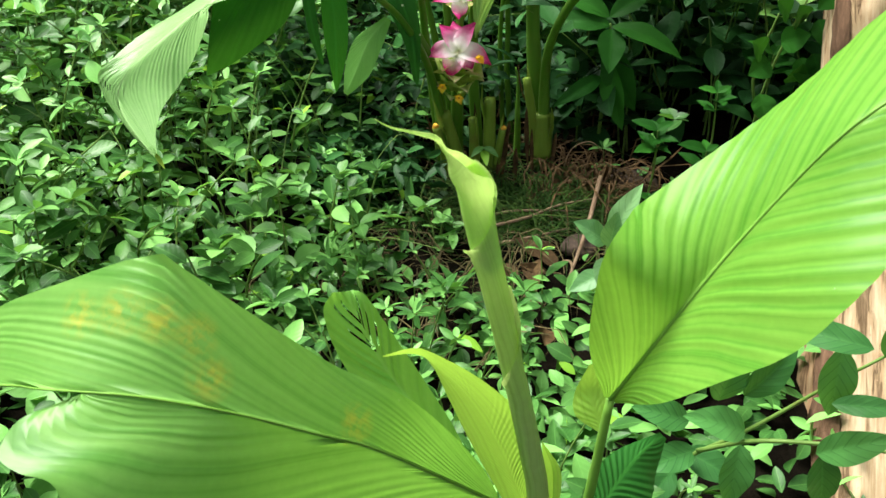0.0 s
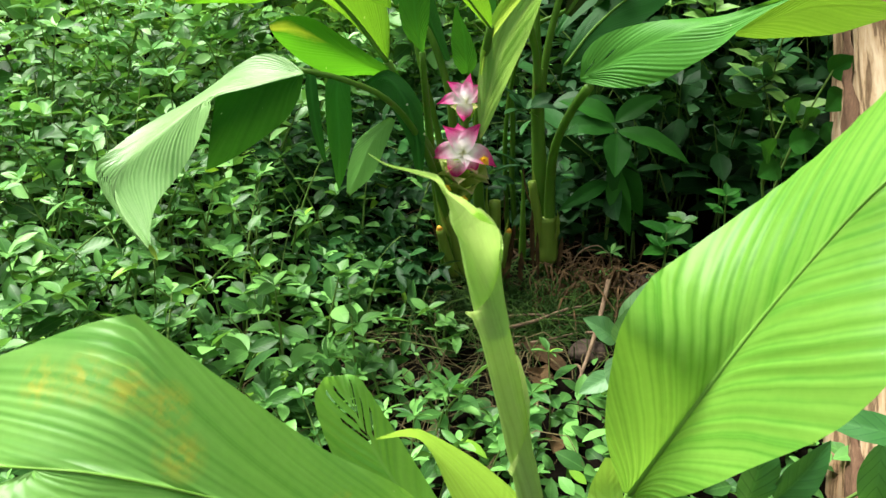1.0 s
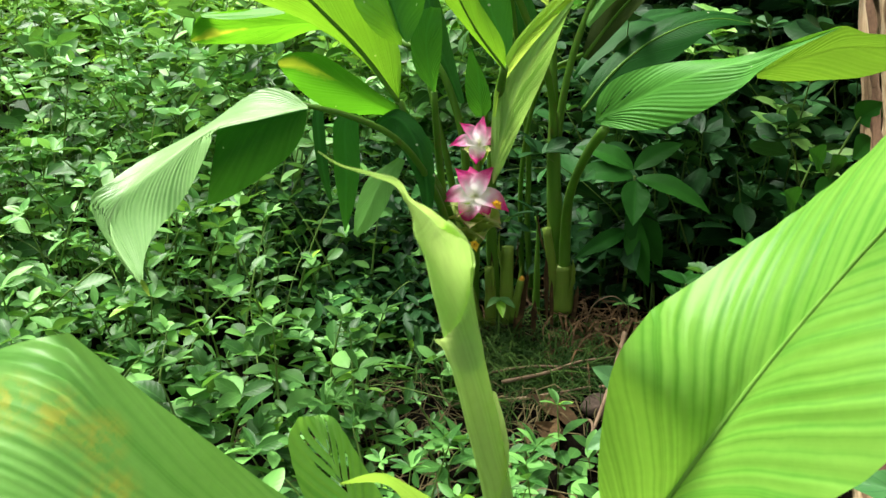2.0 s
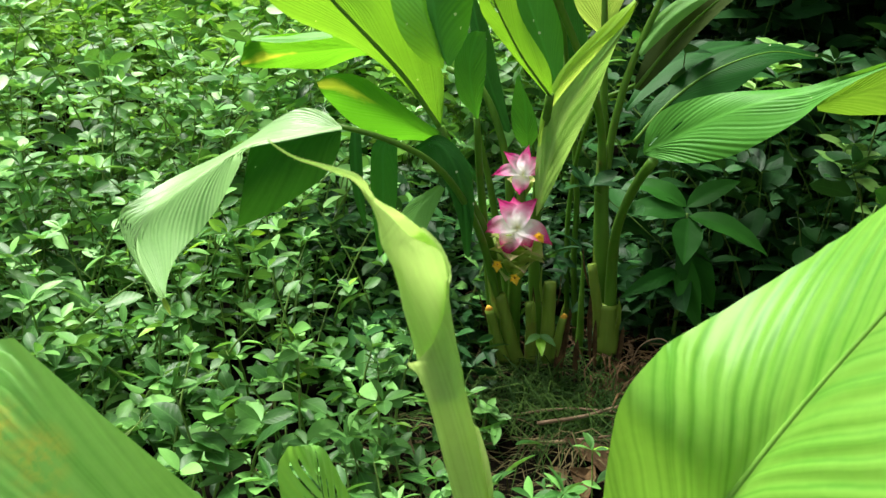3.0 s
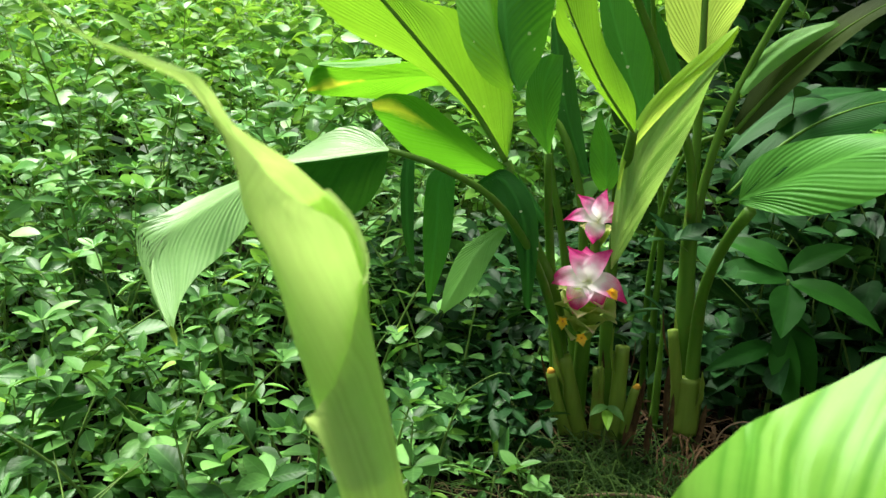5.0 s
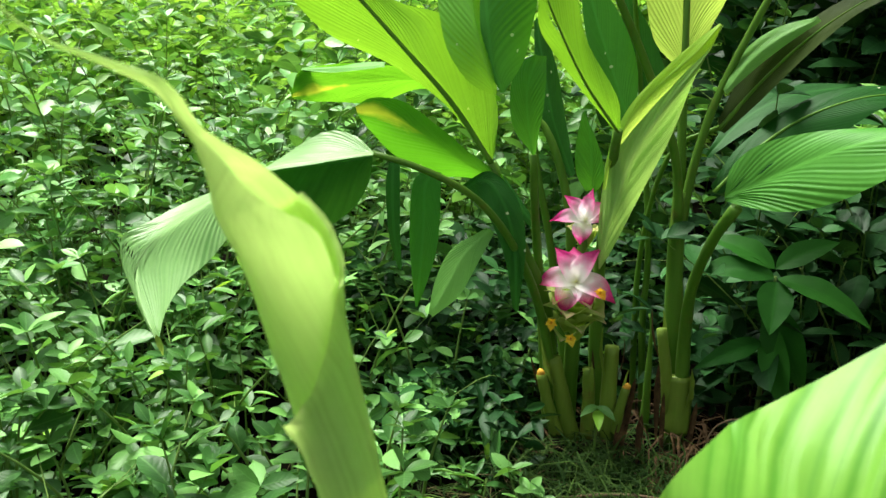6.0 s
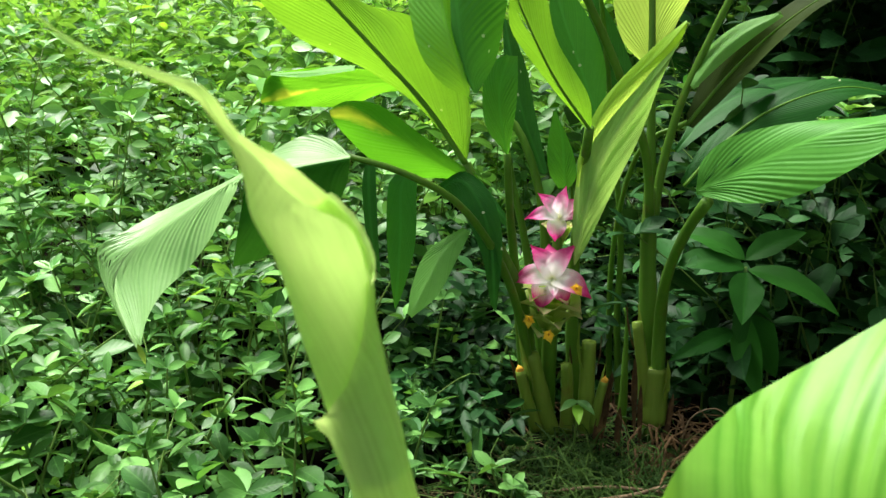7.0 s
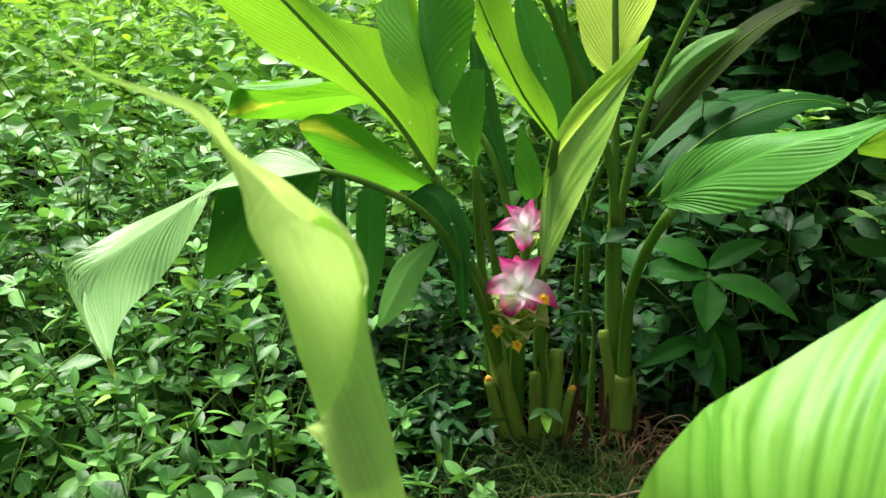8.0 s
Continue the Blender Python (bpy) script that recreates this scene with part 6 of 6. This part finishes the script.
leafy_thing("shrub_branch", (0.188, 0.52, 0.0),
    [[(0.188, 0.52, 0.0), (0.19, 0.485, 0.08), (0.225, 0.46, 0.14), (0.262, 0.44, 0.202), (0.285, 0.43, 0.235)],
     [(0.20, 0.475, 0.105), (0.23, 0.45, 0.141), (0.28, 0.43, 0.157), (0.31, 0.42, 0.16)]],
    [((0.262, 0.405, 0.262), (0.212, 0.425, 0.262), 0.020, (0, -0.6, 1), 0.1), ((0.258, 0.43, 0.243), (0.262, 0.43, 0.185), 0.024, (-0.3, -1, 0.3), 0.1),
     ((0.215, 0.44, 0.148), (0.211, 0.43, 0.098), 0.026, (0, -1, 0.4), 0.1), ((0.262, 0.43, 0.150), (0.300, 0.41, 0.186), 0.024, (-0.5, -0.8, 0.6), 0.1),
     ((0.256, 0.42, 0.205), (0.300, 0.41, 0.208), 0.015, (0, -0.7, 0.8), 0.1), ((0.266, 0.43, 0.150), (0.276, 0.43, 0.098), 0.025, (0, -1, 0.3), 0.1),
     ((0.285, 0.43, 0.235), (0.292, 0.40, 0.305), 0.022, (-0.7, -0.7, 0.2), 0.1), ((0.225, 0.46, 0.14), (0.175, 0.45, 0.165), 0.026, (0, -0.6, 0.9), 0.15),
     ((0.205, 0.47, 0.16), (0.212, 0.48, 0.215), 0.030, (0.2, -1, 0.3), 0.15), ((0.20, 0.48, 0.10), (0.155, 0.46, 0.10), 0.024, (0, -0.6, 0.9), 0.15),
     ((0.222, 0.47, 0.165), (0.255, 0.48, 0.205), 0.026, (0.1, -1, 0.4), 0.15), ((0.195, 0.49, 0.12), (0.150, 0.49, 0.135), 0.024, (0, -0.7, 0.8), 0.15),
     ((0.195, 0.49, 0.09), (0.235, 0.47, 0.075), 0.026, (0, -0.7, 0.8), 0.15), ((0.19, 0.49, 0.07), (0.160, 0.46, 0.055), 0.022, (0, -0.7, 0.8), 0.15)],
    "shrub branch with veined dark green oval leaves", "shrub", M_SHRUB, M_STEM, 0.0019)

leafy_thing("sage_seedling", (0.165, 0.72, 0.0), [[(0.165, 0.72, 0.0), (0.163, 0.71, 0.08), (0.162, 0.70, 0.140)]],
    [((0.160, 0.70, 0.142), (0.128, 0.695, 0.168), 0.026, (0.2, -0.6, 0.8), 0.1), ((0.165, 0.70, 0.145), (0.188, 0.70, 0.205), 0.026, (-0.6, -0.7, 0.4), 0.1),
     ((0.163, 0.695, 0.14), (0.166, 0.69, 0.182), 0.022, (-0.2, -0.9, 0.4), 0.1), ((0.160, 0.69, 0.132), (0.152, 0.67, 0.112), 0.02, (0, -0.7, 0.7), 0.1),
     ((0.166, 0.69, 0.130), (0.195, 0.675, 0.13), 0.022, (0, -0.6, 0.8), 0.1), ((0.164, 0.71, 0.10), (0.13, 0.70, 0.085), 0.022, (0, -0.5, 0.8), 0.1)],
    "grey-green seedling with veined oval leaves", "seedling", M_SAGE, M_STEM, 0.0018)

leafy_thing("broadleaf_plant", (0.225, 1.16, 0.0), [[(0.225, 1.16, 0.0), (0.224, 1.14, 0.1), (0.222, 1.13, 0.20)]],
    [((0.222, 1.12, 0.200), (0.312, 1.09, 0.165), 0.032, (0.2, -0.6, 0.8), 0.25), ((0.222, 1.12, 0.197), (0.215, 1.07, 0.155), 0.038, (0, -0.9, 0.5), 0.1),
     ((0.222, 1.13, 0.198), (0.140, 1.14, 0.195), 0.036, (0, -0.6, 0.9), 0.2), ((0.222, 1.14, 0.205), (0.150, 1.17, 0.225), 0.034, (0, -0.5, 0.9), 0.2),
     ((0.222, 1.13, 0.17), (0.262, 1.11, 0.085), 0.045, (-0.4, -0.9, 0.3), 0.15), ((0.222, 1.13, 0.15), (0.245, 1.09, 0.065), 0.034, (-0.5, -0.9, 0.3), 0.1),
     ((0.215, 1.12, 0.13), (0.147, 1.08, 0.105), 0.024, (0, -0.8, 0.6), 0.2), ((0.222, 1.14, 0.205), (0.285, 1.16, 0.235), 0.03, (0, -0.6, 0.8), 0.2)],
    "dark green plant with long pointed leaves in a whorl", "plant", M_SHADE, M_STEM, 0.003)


def seedling(at, top, size, seed, mat=None, words="young seedling with veined oval green leaves in shade"):
    rng = np.random.default_rng(seed)
    at, top = np.array(at, float), np.array(top, float)
    leaves = []
    for k in range(9):
        a = k * 1.4 + rng.uniform(0, 0.5)
        base = top - (0, 0, 0.012 * (k // 3))
        ln = size * rng.uniform(0.7, 1.1) * (0.6 if k < 2 else 1)
        tip = base + np.array((math.cos(a), math.sin(a), rng.uniform(0.1, 0.5))) * ln
        leaves.append((tuple(base), tuple(tip), ln * 0.52, (0.1, -0.4, 1), 0.12))
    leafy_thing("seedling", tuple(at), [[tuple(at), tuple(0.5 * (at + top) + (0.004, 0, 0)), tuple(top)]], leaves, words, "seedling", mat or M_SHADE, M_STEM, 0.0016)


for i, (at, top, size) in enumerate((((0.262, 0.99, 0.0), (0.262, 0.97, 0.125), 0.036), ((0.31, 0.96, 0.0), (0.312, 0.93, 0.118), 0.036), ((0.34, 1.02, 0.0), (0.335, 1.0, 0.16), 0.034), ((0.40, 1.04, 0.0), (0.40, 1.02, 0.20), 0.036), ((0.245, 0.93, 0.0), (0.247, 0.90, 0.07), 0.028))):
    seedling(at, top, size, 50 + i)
for i, (at, top, size) in enumerate((((0.33, 1.33, 0.0), (0.345, 1.31, 0.375), 0.05), ((0.31, 1.36, 0.0), (0.322, 1.32, 0.345), 0.045), ((0.36, 1.32, 0.0), (0.365, 1.28, 0.33), 0.045), ((0.40, 1.25, 0.0), (0.405, 1.18, 0.275), 0.05), ((0.42, 1.18, 0.0), (0.435, 1.12, 0.235), 0.048))):
    seedling(at, top, size, 70 + i, M_FRESH, "light green seedling with oval leaves before the hedge")

leafy_thing("sprout", (0.055, 1.035, 0.0), [[(0.055, 1.035, 0.0), (0.056, 1.03, 0.04), (0.056, 1.025, 0.075)]],
    [((0.056, 1.025, 0.075), (0.075, 1.01, 0.068), 0.010, (0, -0.5, 1), 0.25), ((0.056, 1.025, 0.075), (0.040, 1.01, 0.068), 0.010, (0, -0.5, 1), 0.25), ((0.056, 1.027, 0.07), (0.06, 1.0, 0.06), 0.012, (0, -0.5, 1), 0.2)],
    "small green sprout before the cut stubs", "sprout", M_WEED_ONE, M_STEM, 0.0014)

ivy_rng = np.random.default_rng(77)
ivy_leaves = []
for px, pz in ((0.368, 0.165), (0.372, 0.205), (0.402, 0.180), (0.411, 0.150), (0.397, 0.250), (0.383, 0.262), (0.417, 0.255), (0.380, 0.228), (0.362, 0.215), (0.42, 0.215), (0.408, 0.21), (0.43, 0.29), (0.41, 0.31)):
    base = np.array((px + 0.012, 0.985, pz))
    turn = ivy_rng.uniform(0, 6.28)
    tip = base + np.array((math.cos(turn) * 0.030, -0.018, math.sin(turn) * 0.030))
    ivy_leaves.append((tuple(base), tuple(tip), 0.032, (0.1, -0.9, 0.5), 0.1))
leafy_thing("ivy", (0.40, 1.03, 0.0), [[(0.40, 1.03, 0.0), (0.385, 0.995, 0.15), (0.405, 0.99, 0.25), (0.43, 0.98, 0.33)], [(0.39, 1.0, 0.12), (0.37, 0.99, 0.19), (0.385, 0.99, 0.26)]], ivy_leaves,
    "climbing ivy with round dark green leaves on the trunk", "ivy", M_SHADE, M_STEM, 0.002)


# ---- leaning trunk ----
def trunk():
    a, b = np.array((0.455, 0.50, -0.06)), np.array((0.60, 1.15, 0.42))
    n, seg = 70, 72
    length = float(np.linalg.norm(b - a)) * 1.6
    d = unit(b - a)
    x = unit(np.cross(d, (0, 0, 1)))
    y = np.cross(d, x)
    verts = []
    for i in range(n + 1):
        u = i / n
        for s in range(seg):
            t = 6.2832 * s / seg
            r = 0.135 * (1 - 0.10 * u) + 0.008 * math.sin(3 * t + u * 3) + 0.004 * math.sin(11 * t + 2 * math.sin(u * 7)) + 0.0025 * math.sin(29 * t + u * 20)
            r += 0.004 * noise.noise(Vector((math.cos(t) * 3, math.sin(t) * 3, u * 9)))
            verts.append((r * math.cos(t), r * math.sin(t), u * length - 0.05))
    faces = [(i * seg + s, i * seg + (s + 1) % seg, (i + 1) * seg + (s + 1) % seg, (i + 1) * seg + s) for i in range(n) for s in range(seg)]
    faces += [tuple(reversed(range(seg))), tuple(n * seg + s for s in range(seg))]
    ob = tagged(new("tree_trunk"), "pale bare leaning tree trunk with rough grain", "trunk")
    ob.matrix_world = Matrix([[x[k], y[k], d[k], a[k]] for k in range(3)] + [[0, 0, 0, 1]])
    part("wood", mesh_of("wood", verts, faces, M_WOOD), ob)
    # a ragged strip of bark left on the shaded side
    side = math.atan2(float(np.dot((-1.0, -0.1, 0.0), y)), float(np.dot((-1.0, -0.1, 0.0), x)))
    bark, m = [], 10
    for i in range(n + 1):
        u = i / n
        for j in range(m + 1):
            w = 0.10 + 0.04 * math.sin(u * 19) + 0.035 * math.sin(u * 61 + 1) + 0.03 * math.sin(u * 130)
            t = side + 0.10 + (j / m - 0.5) * 2 * w
            r = 0.139 * (1 - 0.10 * u) + 0.008 * math.sin(3 * t + u * 3) + 0.005 * (1 - abs(2 * j / m - 1)) + 0.005 * noise.noise(Vector((math.cos(t) * 14, math.sin(t) * 14, u * 30)))
            bark.append((r * math.cos(t), r * math.sin(t), u * length - 0.05))
    part("bark", mesh_of("bark", bark, [(i * (m + 1) + j, i * (m + 1) + j + 1, (i + 1) * (m + 1) + j + 1, (i + 1) * (m + 1) + j) for i in range(n) for j in range(m)], M_BARK), ob, "dark brown ragged strip of bark")


trunk()


# ---- litter ----
def strand(rng, x, y, length, flat, lift):
    a = rng.uniform(0, 6.28)
    k = rng.normal(0, 1.2)
    pts = []
    for i in range(5):
        u = i / 4
        aa = a + k * u
        pts.append((x + math.cos(aa) * length * u, y + math.sin(aa) * length * u, lift * math.sin(math.pi * min(1, u * 0.9)) + rng.normal(0, 0.002)))
    return np.array(pts)


def strands(name, count, spread, colour, label, category, width, lift, seed):
    rng = np.random.default_rng(seed)
    verts, faces, uv = [], [], []
    cx, cy, sx, sy = spread
    for _ in range(count):
        x, y = rng.normal(cx, sx), rng.normal(cy, sy)
        p = strand(rng, x, y, rng.uniform(0.03, 0.11), 1, lift * rng.uniform(0.2, 1.2))
        w = width * rng.uniform(0.5, 1.3)
        base = len(verts)
        t = unit(np.gradient(p, axis=0))
        side = unit(np.cross(t, (0, 0, 1)))
        for i in range(5):
            ww = w * (1 - (i / 4) ** 2 * 0.8)
            g = ground_z(p[i, 0], p[i, 1]) + 0.004
            q = p[i] + (0, 0, g)
            verts += [q - side[i] * ww, q + (0, 0, ww * 0.9), q + side[i] * ww]
            uv += [(0, i / 4), (0.5, i / 4), (1, i / 4)]
        for i in range(4):
            for s in (0, 1):
                faces.append((base + 3 * i + s, base + 3 * i + s + 1, base + 3 * i + 4 + s, base + 3 * i + 3 + s))
    tagged(new(name, mesh_of(name, verts, faces, colour, uv)), label, category, kind="stuff")


strands("dead_grass", 200, (0.12, 0.93, 0.12, 0.09), M_STRAW, "pale dry grass strands lying on the soil", "litter", 0.0008, 0.02, 3)
strands("dead_grass", 120, (-0.03, 0.80, 0.07, 0.06), M_STRAW, "pale dry grass strands among low weeds", "litter", 0.0009, 0.03, 4)
strands("dead_grass", 120, (0.20, 1.045, 0.032, 0.02), M_DEAD, "brown dry strips heaped at the foot of the clump", "litter", 0.0016, 0.05, 6)
strands("dead_grass", 60, (0.10, 1.16, 0.09, 0.06), M_DEAD, "dark brown dry strands behind the clump's foot", "litter", 0.0014, 0.03, 7)
strands("grass", 800, (0.09, 0.985, 0.075, 0.035), M_GRASS, "fine green grass matted at the foot of the clump", "grass", 0.0009, 0.035, 5)

for i, (pts, r) in enumerate((
    ([(0.205, 1.0, 0.045), (0.185, 0.93, 0.03), (0.165, 0.87, 0.02), (0.147, 0.82, 0.012)], 0.0032),
    ([(0.06, 0.92, 0.02), (0.11, 0.94, 0.022), (0.15, 0.965, 0.024), (0.20, 0.985, 0.022)], 0.0022),
    ([(0.03, 0.945, 0.012), (0.09, 0.96, 0.018), (0.17, 0.965, 0.016)], 0.002),
    ([(0.17, 0.93, 0.012), (0.20, 0.90, 0.03), (0.215, 0.86, 0.012)], 0.0018),
    ([(0.13, 0.85, 0.01), (0.15, 0.83, 0.03), (0.145, 0.79, 0.01)], 0.0016),
    ([(0.165, 1.07, 0.0), (0.172, 1.06, 0.05), (0.195, 1.05, 0.07), (0.215, 1.05, 0.055)], 0.0009),
    ([(0.05, 0.90, 0.006), (0.10, 0.905, 0.012), (0.16, 0.93, 0.012)], 0.0022),
)):
    me = tube_mesh("twig", pts, (r, r * 0.85, r * 0.5), M_TWIG, n=18, seg=7, seed=i)
    me.transform(Matrix.Translation((-pts[0][0], -pts[0][1], 0)))
    tagged(new("twig", me), "thin dry brown twig lying on the litter", "twig", group="twigs on the ground").location = (pts[0][0], pts[0][1], 0)

rng_litter = np.random.default_rng(8)
for i in range(40):
    x, y = rng_litter.normal(0.20, 0.03), rng_litter.normal(1.045, 0.02)
    if i > 30:
        x, y = rng_litter.normal(0.17, 0.05), rng_litter.normal(0.88, 0.05)
    a = rng_litter.uniform(0, 6.28)
    ln = rng_litter.uniform(0.03, 0.07)
    z = ground_z(x, y)
    tip = (math.cos(a) * ln, math.sin(a) * ln, rng_litter.uniform(0.0, 0.03))
    me = plain_leaf_mesh("dead_leaf", (0, 0, 0.004), tip, ln * 0.4, (rng_litter.normal(0, 0.3), -0.5, 1), M_DEAD, sag=rng_litter.uniform(-0.2, 0.3), fold=0.6, n=10, m=3, wave=0.1, seed=i)
    tagged(new("dead_leaf", me), "dry curled brown leaf on the soil", "dead leaf", group="dead leaves at the foot of the clump").location = (x, y, z)


def stone(at, size, seed):
    bm = bmesh.new()
    bmesh.ops.create_icosphere(bm, subdivisions=3, radius=1.0)
    for v in bm.verts:
        p = v.co.copy()
        k = 1 + 0.22 * noise.noise(p * 1.6 + Vector((seed, 0, 0))) + 0.08 * noise.noise(p * 5)
        v.co = Vector((p.x * size[0], p.y * size[1], p.z * size[2])) * k
    me = bpy.data.meshes.new("stone")
    bm.to_mesh(me)
    bm.free()
    me.materials.append(M_STONE)
    me.polygons.foreach_set("use_smooth", [True] * len(me.polygons))
    tagged(new("stone", me), "rough grey-brown clod half sunk in the soil", "stone").location = at


stone((0.25, 1.06, 0.0), (0.045, 0.03, 0.02), 1)
stone((0.17, 0.90, 0.005), (0.022, 0.018, 0.012), 5)
